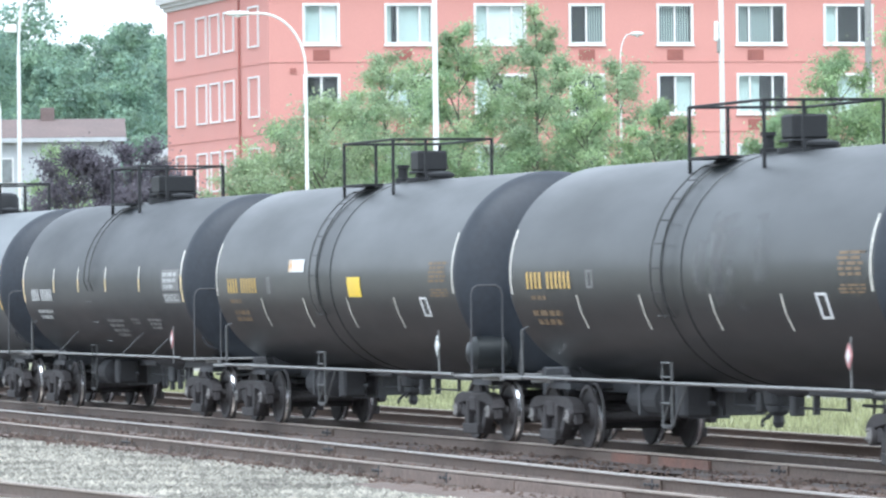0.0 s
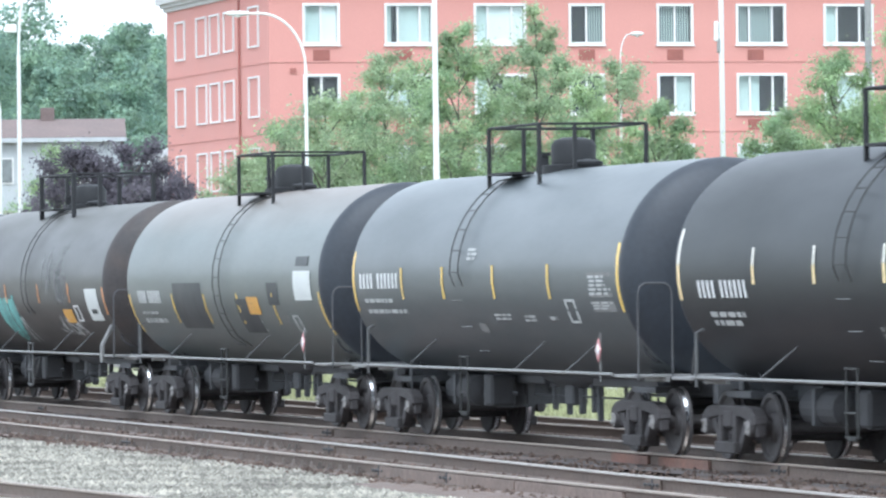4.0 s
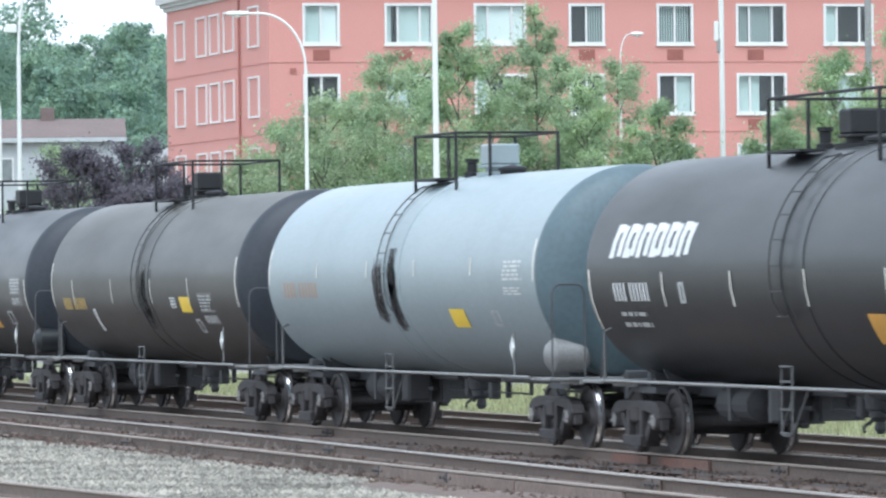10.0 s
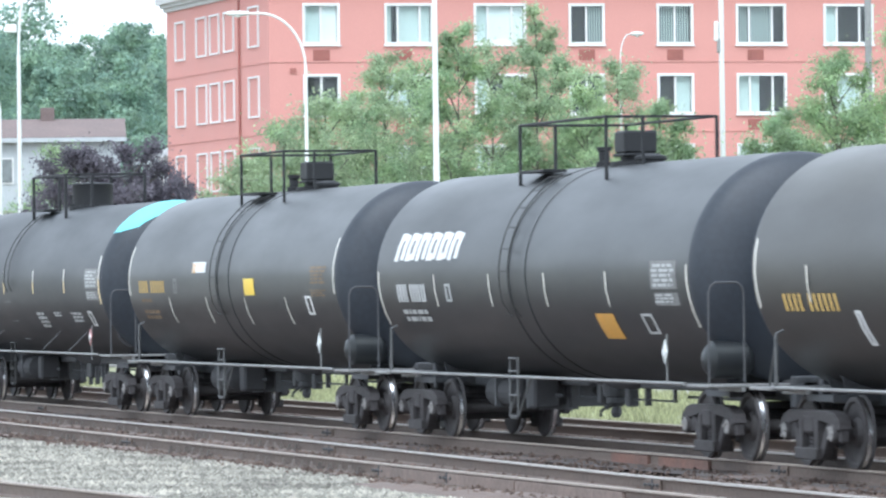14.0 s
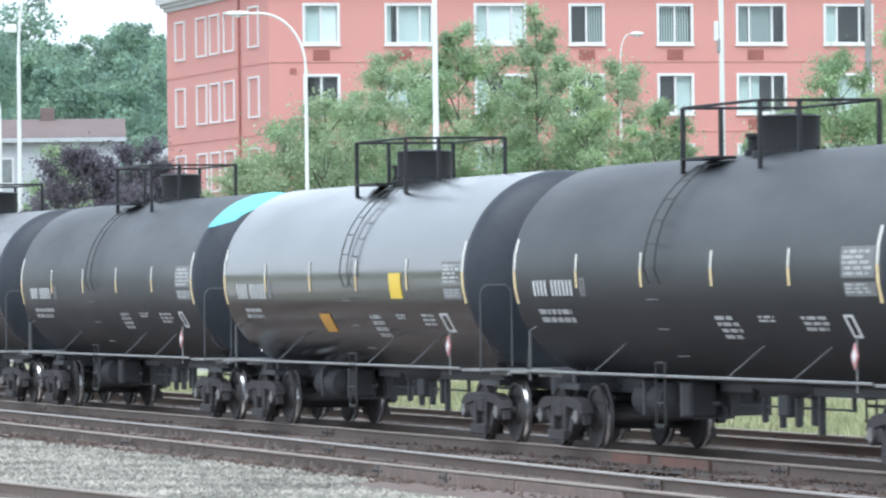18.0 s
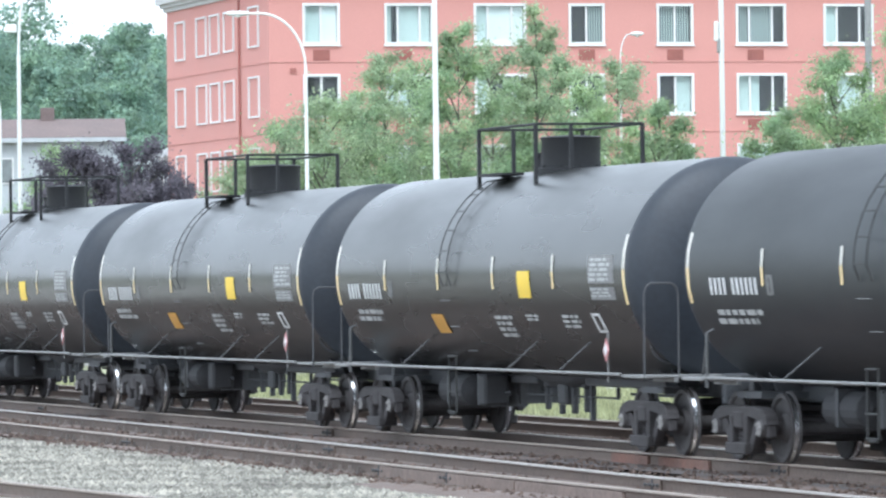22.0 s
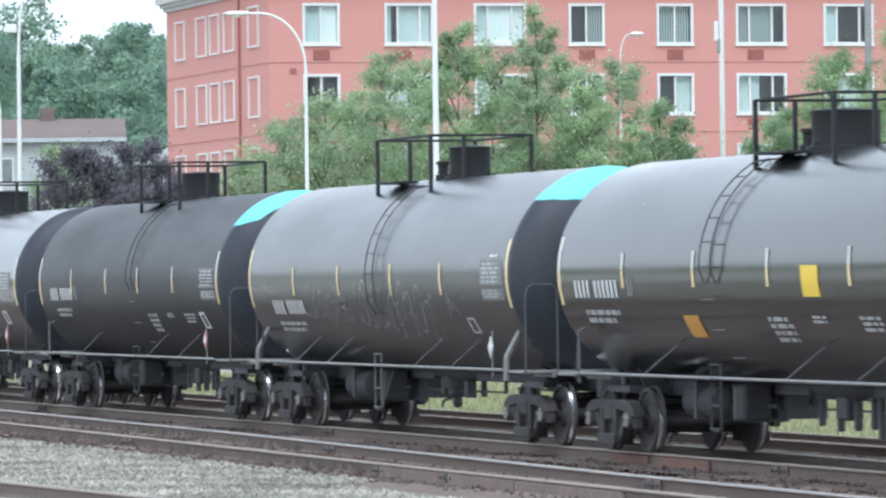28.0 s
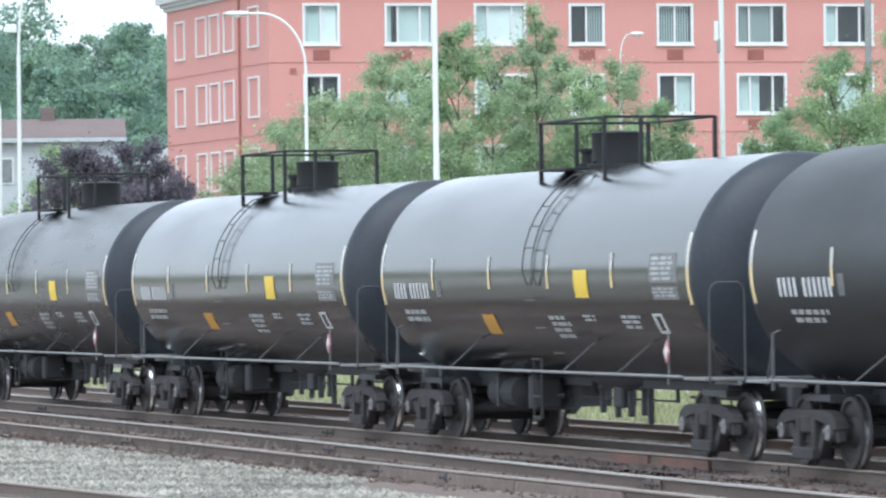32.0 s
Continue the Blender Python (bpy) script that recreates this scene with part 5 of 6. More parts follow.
    piece("relief_valve", ("valve", hx), lambda: valve_mesh(hx - 0.9), RAILING, g)
    piece("vacuum_vent", ("vent", hx), lambda: vent_mesh(hx - 0.9), RAILING, g)
    piece("chain", "hpipe", hanging_pipe_mesh, IRON, g)
    piece("train_pipe", ("tpipe", half), lambda: rod(bmesh.new(), [(-half + 1.2, 0.4, 0.86), (-half + 1.9, 0.6, 0.92), (half - 1.9, 0.6, 0.92), (half - 1.2, 0.4, 0.86)], 0.022, 6), RUBBER, g)
    piece("hanger_bar", ("hbar", spec["kind"]), lambda: box(bmesh.new(), 1.2, 1.28, -0.04, 0.04, 0.33 if spec["kind"] == "t" else 0.6, 1.0), IRON, g)
    piece("belly_pad", "skid", skid_mesh, IRON, g, "", True)
    if spec["kind"] == "t":
        for x, z, r in ((-1.06, 0.46, 0.05), (-0.33, 0.4, 0.05), (0.33, 0.42, 0.055), (0.95, 0.45, 0.05)):
            piece("drop_pipe", ("drop", x), lambda: drop_mesh(x, z, r), IRON, g)
        piece("header_pipe", "header", lambda: rod(bmesh.new(), [(-1.06, 0, 0.86), (0.95, 0, 0.86)], 0.05, 8), IRON, g)
        piece("valve_box", "vbox", lambda: box(bmesh.new(), -0.22, 0.22, -0.12, 0.12, 0.55, 0.98, 0.03), IRON, g)
    else:
        piece("outlet_valve", "outlet", outlet_mesh, IRON, g)
        for x, z in ((-0.91, 0.6), (0.46, 0.57)):
            piece("valve_bracket", ("vbr", x), lambda: box(bmesh.new(), x - 0.1, x + 0.1, -0.08, 0.08, z, 0.99, 0.02), IRON, g)
    for x0, x1 in ((-5.2, -1.2), (1.3, 5.2)):
        piece("belly_channel", ("bchan", x0), lambda: box(bmesh.new(), x0, x1, -0.14, 0.14, 0.85, 1.0, 0.02), IRON, g)
    piece("brake_rigging", "rig", brake_gear_mesh, IRON, g)
    piece("brake_cylinder", "bcyl", brake_cylinder_mesh, RUBBER, g)
    piece("brake_valve", "bvalve", brake_valve_mesh, RUBBER, g)
    if spec.get("tank_end", "u") == "u" and spec["kind"] == "u":
        piece("air_reservoir", ("resv", half), lambda: reservoir_mesh(half - 1.2), GREY_IRON if spec["paint"] == "pale_blue" else paint, g, "", True)
    else:
        piece("brake_wheel", ("bwheel", half), lambda: brake_wheel_mesh(half - 1.35), IRON, g)
    if spec["kind"] == "u":
        for xx in (lx - 0.1, lx + 0.75):
            piece("strap", ("strap", xx), lambda: strap_mesh(xx, 0.2), paint, g, "", True)
    px = half - (2.5 if spec["kind"] == "u" else 2.3)
    if spec.get("placard", True):
        piece("placard_holder", ("ph", px), lambda: placard_holder_mesh(px), GREY_IRON, g)
        d = piece("placard", ("dia", px), lambda: diamond_mesh(px, 1.44, 0.165, -1.535, 0.13), PINK if spec.get("pink") or spec["kind"] == "t" else PALE, g, "diamond warning placard")
        piece("placard_panel", ("diap", px), lambda: diamond_mesh(px, 1.44, 0.09, -1.545, 0.075), WHITE, d)
    # reflective strips at both ends of the shell
    tones = {"y": YSTRIPE, "o": OSTRIPE, "w": STRIPEW if spec["kind"] == "u" else STRIPE}
    ew = 0.036 if spec["kind"] == "u" else 0.052
    sm = tones[spec.get("edge", "w")]
    def strip(name, x, w, z0, z1, off, m, label=""):
        """On the newer cars the upper part is white, the lower yellow."""
        if spec["kind"] == "t" and m is STRIPE:
            mid = z0 + (z1 - z0) * 0.5
            ob = piece(name, ("strip", x, z0, mid, w), lambda: skin(bmesh.new(), x - w, x + w, z0, mid, off), STRIPE, g, label)
            piece("white_half", ("strip", x, mid, z1, w), lambda: skin(bmesh.new(), x - w, x + w, mid + 0.004, z1, off), STRIPEW, ob, "white upper half of the strip")
        else:
            piece(name, ("strip", x, z0, z1, w), lambda: skin(bmesh.new(), x - w, x + w, z0, z1, off), m, g, label)

    for x in (-ring_l, ring_r):
        z0, z1 = spec.get("edge_z", (2.0, 3.05))
        strip("edge_strip", round(x, 2), ew, z0, z1, 0.006, sm, "reflective edge strip")
    z0, z1 = spec.get("strip_z", (2.18, 2.78))
    im = tones[spec.get("strip", "w")]
    for x in spec.get("strips", (-5.0, -2.3, 0.6, 3.6)):
        strip("reflective_strip", x, ew * 0.85, z0, z1, 0.012, im)
    for mk in spec.get("marks", ()):
        mark(g, mk, i)
    return g


MARK = {"w": WHITE, "d": DULL, "f": FAINT, "g": GOLD, "n": BROWN, "y": YELLOW, "o": ORANGE, "p": PALE, "k": BLACKP, "t": SPRAY, "s": SPRAYW, "c": CHALK, "m": GRIME, "r": PINK, "q": FADED}


def mark(g, mk, seed):
    kind, col, x0, x1, z0, z1 = mk[:6]
    extra = mk[6] if len(mk) > 6 else None
    m = MARK[col]
    bm = bmesh.new()
    if kind == "num":
        bm.free()
        w = (x1 - x0) / 10.9
        x = x0
        for k in range(10):
            part("number_bar", skin(bmesh.new(), x + w * 0.1, x + w * 0.62, z0, z1, 0.006, 0, 3), m, g)
            x += w * (1.9 if k == 3 else 1)
    elif kind == "text":
        ob = part("stencil", lines(bm, x0, x1, z0, z1, extra or 3, seed=seed), m, g, "small stencilled lettering")
    elif kind == "panel":
        sh = extra if isinstance(extra, float) else 0.0
        part("panel", skin(bm, x0, x1, z0, z1, 0.008, sh, 8), m, g, {"y": "yellow warning panel", "o": "orange warning panel", "p": "pale data panel", "k": "black painted-over patch", "w": "white sign"}.get(col, "painted panel"), True)
    elif kind == "frame":
        part("stencil_box", frame_mark(bm, x0, x1, z0, z1, shear=extra or 0.0), m, g, "outlined stencil box")
    elif kind == "word":
        word(g, m, x0, x1, z0, z1)
    elif kind == "table":
        cut = z0 + (z1 - z0) * 0.3
        if col in "dw":
            part("table_ground", skin(bmesh.new(), x0 - 0.05, x1 + 0.05, cut + 0.03, z1 + 0.03, 0.004), FAINT, g, "faded grey ground of a data table")
            part("table_foot", skin(bmesh.new(), x0 + 0.02, x1 + 0.05, z0 - 0.03, cut - 0.02, 0.004), FAINT, g, "faded grey lower block of a data table")
        lines(bm, x0, x1, cut + 0.05, z1, max(3, (extra or 9) - 4), seed=seed)
        ob = part("data_table", lines(bm, x0, x1, z0, cut - 0.03, 3, seed=seed + 50), m, g, "stencilled data table")
    elif kind == "shape":
        ob = part("graffiti", sprayed_shape(bm, x0, x1, z0, z1, seed), m, g, "filled spray-painted shape")
    elif kind == "loops":
        ob = part("graffiti", loops(bm, x0, x1, z0, z1, seed, extra or 12), m, g, "looping spray-painted scrawl")
    elif kind == "scrawl":
        ob = part("graffiti", scrawl(bm, x0, x1, z0, z1, seed, extra or 30), m, g, "spray-painted scrawl")
    elif kind == "smear":
        ob = part("smear", scrawl(bm, x0, x1, z0, z1, seed, extra or 30, True), m, g, "smeared stain")
    if kind in ("text", "table", "scrawl", "smear", "shape", "loops"):
        ob["kind"] = "stuff"


def word(g, m, x0, x1, z0, z1):
    """A bold company mark as plain slanted blocks, each with a slot."""
    w = (x1 - x0) / 6
    h = z1 - z0
    for k in range(6):
        bm = bmesh.new()
        a, b = x0 + k * w, x0 + k * w + w * 0.88
        lean = 0.34
        for xa, xb, za, zb in ((a, a + w * 0.34, z0, z1), (b - w * 0.34, b, z0 + h * 0.05, z1 - h * 0.05), (a + w * 0.34, b - w * 0.34, z0 + h * 0.74, z1), (a + w * 0.34, b - w * 0.34, z0, z0 + (h * 0.26 if k in (1, 3, 4) else h * 0.0))):
            if zb - za > 0.01:
                top, low = lean * (zb - z0), lean * (za - z0)
                skin(bm, xa + top, xb + top, za, zb, 0.006, low - top)
        part("company_mark", bm, m, g, "bold white block of the company mark")


def scrawl(bm, x0, x1, z0, z1, seed, n, soft=False):
    rng = random.Random(seed * 7 + n)
    for _ in range(n):
        x = rng.uniform(x0, x1)
        a, b = sorted((rng.uniform(z0, z1), rng.uniform(z0, z1)))
        if b - a < 0.06:
            b = a + 0.06
        w = rng.uniform(0.02, 0.09) if not soft else rng.uniform(0.15, 0.6)
        skin(bm, x, x + w, a, b, 0.007 + rng.uniform(0, 0.002), 0 if soft else rng.uniform(-0.1, 0.55), max(2, int((b - a) / 0.12)))
    return bm


def loops(bm, x0, x1, z0, z1, seed, n):
    """Thin spray lines in loops and hooks, side by side like quick handwriting."""
    rng = random.Random(seed * 3 + 1)
    for k in range(n):
        cx = x0 + (x1 - x0) * (k + rng.uniform(0.2, 0.8)) / n
        cz = (z0 + z1) / 2 + rng.uniform(-0.2, 0.2) * (z1 - z0)
        rx, rz = (x1 - x0) / n * rng.uniform(0.5, 1.1), (z1 - z0) * rng.uniform(0.2, 0.45)
        a0, turn = rng.uniform(0, 6.28), rng.choice((-1, 1)) * rng.uniform(3.0, 5.6)
        last = None
        for j in range(13):
            a = a0 + turn * j / 12
            row = []
            for f in (0.97, 1.03):
                x, z = cx + rx * f * math.cos(a) + 0.25 * rz * math.sin(a), cz + rz * f * math.sin(a)
                al = math.asin(max(-0.99, min(0.99, (z - ZC) / R)))
                row.append(bm.verts.new((x, -math.cos(al) * (R + 0.008 + 0.0002 * k), ZC + math.sin(al) * (R + 0.008 + 0.0002 * k))))
            if last:
                bm.faces.new((last[0], row[0], row[1], last[1]))
            last = row
    return bm


def sprayed_shape(bm, x0, x1, z0, z1, seed):
    """Fat upright spray strokes side by side with thin gaps and uneven ends, narrowing downwards: joined letters."""
    rng = random.Random(seed)
    n = 10
    for k in range(n):
        f = (k + 0.5) / n
        hi = z1 - (z1 - z0) * (0.12 * abs(math.cos(f * 8.0)) + rng.uniform(0, 0.06))
        lo = z0 + (z1 - z0) * (abs(f - 0.5) ** 1.3 * 0.9 + rng.uniform(0, 0.07))
        x = x0 + (x1 - x0) * f
        w = 0.46 * (x1 - x0) / n * rng.uniform(0.8, 1.2)
        skin(bm, x - w, x + w, lo, hi, 0.007 + 0.0002 * k, rng.uniform(-0.1, 0.1), 8)
    return bm


# ring passages of each car along the line: (rear ring, fore ring), in the train's own time at 11.03 m/s
RINGS = [(7.953, 6.557), (9.635, 8.240), (11.198, 9.892), (12.734, 11.444), (14.255, 12.95), (15.848, 14.474), (17.528, 16.110), (19.208, 17.778), (20.864, 19.438), (22.543, 21.120),
         (24.198, 22.805), (25.851, 24.451), (27.497, 26.104), (29.130, 27.735), (30.796, 29.388), (32.448, 31.037), (34.112, 32.693), (35.728, 34.316), (37.408, 35.970), (39.043, 37.637),
         (40.690, 39.281), (42.338, 40.922), (43.985, 42.574)]
V = 11.03


def travelled(t):
    """Train time: the train gathers a little speed."""
    u = (t - 16) / 16
    return t + 16 * (0.01318 * u ** 2 / 2 + 0.00753 * u ** 3 / 3 + 0.00524 * u ** 4 / 4)


def car_x(k, t):
    return 23.46 * math.tan(TH) - V * ((RINGS[k][0] + RINGS[k][1]) / 2 - travelled(t))


# what each car carries on its near side, in metres from its middle and above the railhead
MARKS_A = dict(strips=(-4.5, -1.59, 1.46, 4.3), strip_z=(1.74, 2.21), edge_z=(2.23, 3.16),
     marks=[('num', 'g', -6.93, -4.68, 2.3, 2.54), ('frame', 'f', -3.98, -3.66, 2.3, 2.56), ('text', 'n', -6.85, -5.85, 2.13, 2.22, 1), ('text', 'n', -6.96, -5.26, 1.76, 2.02, 2), ('table', 'n', 6.48, 7.56, 2.2, 2.74), ('frame', 'w', 5.58, 6.02, 1.89, 2.22), ('smear', 'c', 0.6, 3.4, 1.9, 3.3, 34)])
MARKS_B = dict(strips=(-4.52, -1.6, 1.26, 4.2), strip_z=(1.71, 2.19), edge_z=(2.24, 3.16),
     marks=[('num', 'g', -6.9, -4.73, 2.28, 2.53), ('frame', 'f', -4.04, -3.8, 2.26, 2.55), ('panel', 'w', -2.47, -1.42, 2.62, 2.83), ('panel', 'o', -2.47, -2.23, 2.63, 2.82), ('panel', 'y', 1.42, 2.24, 2.2, 2.52), ('text', 'n', -6.86, -5.81, 2.09, 2.19, 1), ('text', 'n', -6.84, -5.42, 1.77, 2.0, 2), ('table', 'n', 6.32, 7.51, 2.19, 2.74), ('frame', 'w', 5.68, 6.11, 1.89, 2.19)])
MARKS_C = dict(strips=(-4.12, -1.78, 0.75, 3.71), strip_z=(2.33, 2.8), edge_z=(2.13, 3.07),
     marks=[('num', 'w', -6.44, -4.4, 2.16, 2.39), ('text', 'd', -6.28, -4.63, 1.78, 2.0, 2), ('table', 'd', 5.66, 6.94, 2.14, 2.69, 7), ('text', 'f', 0.02, 1.59, 1.45, 1.82, 4), ('text', 'f', 2.14, 3.05, 1.7, 1.83, 2), ('text', 'f', 3.58, 4.81, 1.61, 1.83, 3)])
MARKS_D = dict(strips=(-4.18, -1.82, 0.94, 3.77), strip_z=(2.16, 2.65), edge_z=(1.97, 2.92),
     marks=[('num', 'w', -6.75, -4.35, 2.33, 2.57), ('text', 'd', -6.61, -4.59, 2.09, 2.19, 1), ('text', 'd', -6.6, -3.76, 1.92, 2.02, 1), ('table', 'd', 5.71, 6.74, 2.0, 2.49), ('text', 'd', -0.5, 0.03, 2.73, 2.93, 3), ('text', 'd', 0.62, 1.53, 1.84, 1.95, 2), ('text', 'd', 2.15, 2.81, 1.82, 1.93, 2), ('text', 'd', 3.44, 3.85, 1.84, 1.92, 1), ('frame', 'd', 4.41, 4.91, 1.81, 2.15), ('panel', 'f', -0.44, -0.03, 1.65, 1.8)])
MARKS_E = dict(strips=(-3.64, -1.11, 1.4, 3.97), strip_z=(1.75, 2.27), edge_z=(1.57, 2.28),
     marks=[('num', 'w', -6.47, -4.59, 2.11, 2.34), ('text', 'd', -6.48, -5.14, 1.89, 1.97, 1), ('text', 'd', -6.48, -4.63, 1.72, 1.85, 1), ('panel', 'k', -3.5, -1.25, 1.65, 2.47), ('panel', 'k', 1.2, 2.6, 1.59, 2.18), ('panel', 'k', 3.67, 4.41, 2.07, 2.45), ('panel', 'o', 2.09, 2.91, 1.91, 2.21), ('text', 'd', 1.87, 2.72, 1.6, 1.83, 3), ('panel', 'p', 5.57, 6.73, 2.15, 2.64), ('panel', 'k', 5.7, 6.53, 2.72, 2.88), ('frame', 'd', 4.96, 5.39, 1.61, 1.9), ('text', 'f', 4.08, 4.81, 1.69, 1.91, 3), ('text', 'f', 3.21, 3.71, 1.84, 1.91, 1)])
MARKS_F = dict(strips=(-5.34, -1.94, 1.4, 4.39), strip_z=(2.12, 2.5), edge_z=(1.89, 2.42),
     marks=[('num', 'w', -6.31, -3.89, 1.9, 2.15), ('text', 'd', -6.3, -4.37, 1.62, 1.84, 2), ('shape', 't', -3.06, -1.25, 1.3, 2.33), ('scrawl', 'f', -2.7, -1.4, 1.5, 2.2, 5), ('scrawl', 's', -1.5, -1.0, 1.31, 2.09, 9), ('scrawl', 's', 2.05, 4.5, 1.43, 1.88, 34), ('panel', 'o', 3.48, 4.36, 1.72, 1.99), ('frame', 'w', 4.59, 5.08, 1.75, 2.07), ('panel', 'p', 5.94, 7.05, 1.77, 2.39), ('panel', 'k', 6.25, 6.72, 1.9, 1.99), ('smear', 'c', 1.6, 4.0, 2.0, 3.4, 34)])
MARKS_G = dict(strips=(-4.51, -1.63, 1.27, 4.22), strip_z=(2.05, 2.51), edge_z=(1.73, 2.56),
     marks=[('word', 'w', -6.89, -3.34, 2.71, 3.17), ('num', 'w', -6.75, -5.13, 2.12, 2.37), ('frame', 'd', -3.85, -3.6, 2.09, 2.37), ('text', 'd', -6.79, -5.14, 1.9, 1.99, 1), ('text', 'd', -6.82, -5.1, 1.75, 1.85, 1), ('panel', 'o', 3.27, 3.99, 1.59, 1.96), ('frame', 'd', 5.4, 5.78, 1.67, 1.94), ('table', 'd', 6.26, 7.26, 2.08, 2.59), ('text', 'd', 6.3, 6.72, 2.67, 2.73, 1)])
MARKS_H = dict(strips=(-4.64, -1.46, 1.4, 4.62), strip_z=(2.51, 2.77), edge_z=(2.41, 3.02),
     marks=[('num', 'q', -6.93, -4.65, 2.19, 2.44), ('panel', 'y', 3.09, 3.92, 1.73, 2.01), ('frame', 'd', 5.34, 5.74, 1.75, 1.99), ('table', 'p', 6.28, 7.36, 2.21, 2.73), ('smear', 'm', -1.23, -0.53, 1.71, 2.82), ('smear', 'm', -0.26, 0.0, 1.59, 2.97)])
MARKS_I = dict(strips=(-5.86, -2.34, 1.1, 4.16), strip_z=(2.1, 2.56), edge_z=(2.03, 2.91),
     marks=[('num', 'g', -6.92, -4.83, 1.99, 2.21), ('panel', 'y', 3.35, 4.17, 1.94, 2.22), ('text', 'w', 2.57, 3.09, 2.01, 2.22, 4), ('table', 'd', 4.86, 5.91, 1.76, 2.26), ('frame', 'd', 4.09, 4.46, 1.57, 1.82), ('frame', 'w', -4.4, -4.16, 1.57, 2.0), ('smear', 'm', 0.01, 0.81, 1.61, 2.85)])
MARKS_J = dict(strips=(-4.58, -1.58, 1.27, 4.24), strip_z=(2.05, 2.53), edge_z=(1.77, 2.6),
     marks=[('word', 'w', -6.95, -3.29, 2.75, 3.18), ('num', 'w', -6.81, -5.14, 2.12, 2.39), ('frame', 'd', -4.04, -3.72, 2.12, 2.39), ('text', 'd', -6.77, -5.11, 1.8, 2.02, 2), ('panel', 'o', 3.4, 4.25, 1.6, 1.95), ('frame', 'd', 5.48, 6.0, 1.67, 1.95), ('table', 'd', 6.32, 7.34, 2.09, 2.63)])
MARKS_K = dict(strips=(-4.46, -1.53, 1.38, 4.3), strip_z=(1.75, 2.21), edge_z=(2.25, 3.16),
     marks=[('num', 'g', -6.86, -4.71, 2.3, 2.52), ('frame', 'f', -4.01, -3.72, 2.28, 2.55), ('panel', 'w', -2.45, -1.42, 2.65, 2.84), ('panel', 'o', -2.44, -2.19, 2.65, 2.82), ('panel', 'y', 1.47, 2.22, 2.24, 2.53), ('text', 'n', -6.84, -5.84, 2.11, 2.21, 1), ('text', 'n', -6.92, -5.46, 1.8, 2.0, 2), ('frame', 'w', 5.64, 6.06, 1.91, 2.22), ('table', 'n', 6.08, 7.24, 2.21, 2.72)])
MARKS_L = dict(strips=(-4.65, -1.65, 1.38, 4.47), strip_z=(2.31, 2.78), edge_z=(2.09, 3.02),
     marks=[('num', 'w', -6.82, -4.84, 2.2, 2.42), ('frame', 'f', -4.53, -4.28, 2.19, 2.45), ('text', 'd', -6.88, -4.87, 1.8, 2.03, 2), ('table', 'd', 6.46, 7.57, 2.2, 2.75), ('text', 'd', 1.13, 2.08, 1.61, 1.94, 4), ('text', 'd', 2.85, 3.63, 1.84, 1.94, 2), ('text', 'd', 4.54, 5.58, 1.73, 1.94, 3), ('frame', 'w', 6.16, 6.53, 1.66, 1.95)])
MARKS_M = dict(strips=(-4.8, -1.7, 1.32, 4.4), strip_z=(2.3, 2.78), edge_z=(2.07, 3.03),
     marks=[('num', 'w', -7.1, -5.04, 2.17, 2.41), ('frame', 'f', -4.63, -4.39, 2.19, 2.45), ('text', 'd', -6.91, -5.19, 1.8, 2.02, 2), ('panel', 'y', 2.61, 3.25, 2.17, 2.56), ('panel', 'o', -2.49, -1.84, 1.64, 1.93), ('table', 'd', 6.15, 7.25, 2.17, 2.73), ('text', 'd', 0.91, 1.96, 1.58, 1.93, 4), ('text', 'd', 2.62, 3.31, 1.83, 1.94, 2), ('text', 'd', 4.37, 5.33, 1.73, 1.94, 3), ('frame', 'w', 5.88, 6.3, 1.68, 1.95)])
MARKS_S = dict(strips=(-4.69, -1.62, 1.38, 4.49), strip_z=(2.3, 2.78), edge_z=(2.09, 3.03),
     marks=[('num', 'w', -6.8, -4.7, 2.18, 2.43), ('frame', 'f', -4.55, -4.33, 2.19, 2.47), ('text', 'd', -6.6, -5.1, 1.83, 2.03, 2), ('panel', 'y', 3.44, 4.14, 2.17, 2.57), ('panel', 'o', -1.46, -0.76, 1.63, 1.93), ('table', 'd', 6.53, 7.5, 2.19, 2.7), ('text', 'd', 1.72, 2.6, 1.54, 1.93, 4), ('text', 'd', 3.38, 4.0, 1.84, 1.93, 2), ('text', 'd', 4.84, 5.7, 1.74, 1.94, 3), ('frame', 'w', 5.96, 6.42, 1.65, 1.94)])
MARKS_T = dict(strips=(-4.67, -1.48, 1.32, 4.27), strip_z=(2.3, 2.77), edge_z=(2.09, 3.02),
     marks=[('num', 'w', -6.75, -4.67, 2.17, 2.41), ('frame', 'f', -4.5, -4.28, 2.18, 2.45), ('text', 'd', -6.5, -5.0, 1.83, 2.03, 2), ('table', 'd', 6.42, 7.5, 2.2, 2.7), ('text', 'd', 1.62, 2.52, 1.56, 1.93, 4), ('text', 'd', 3.25, 3.95, 1.84, 1.93, 2), ('text', 'd', 4.66, 5.6, 1.74, 1.93, 3), ('frame', 'w', 5.9, 6.32, 1.65, 1.94)])
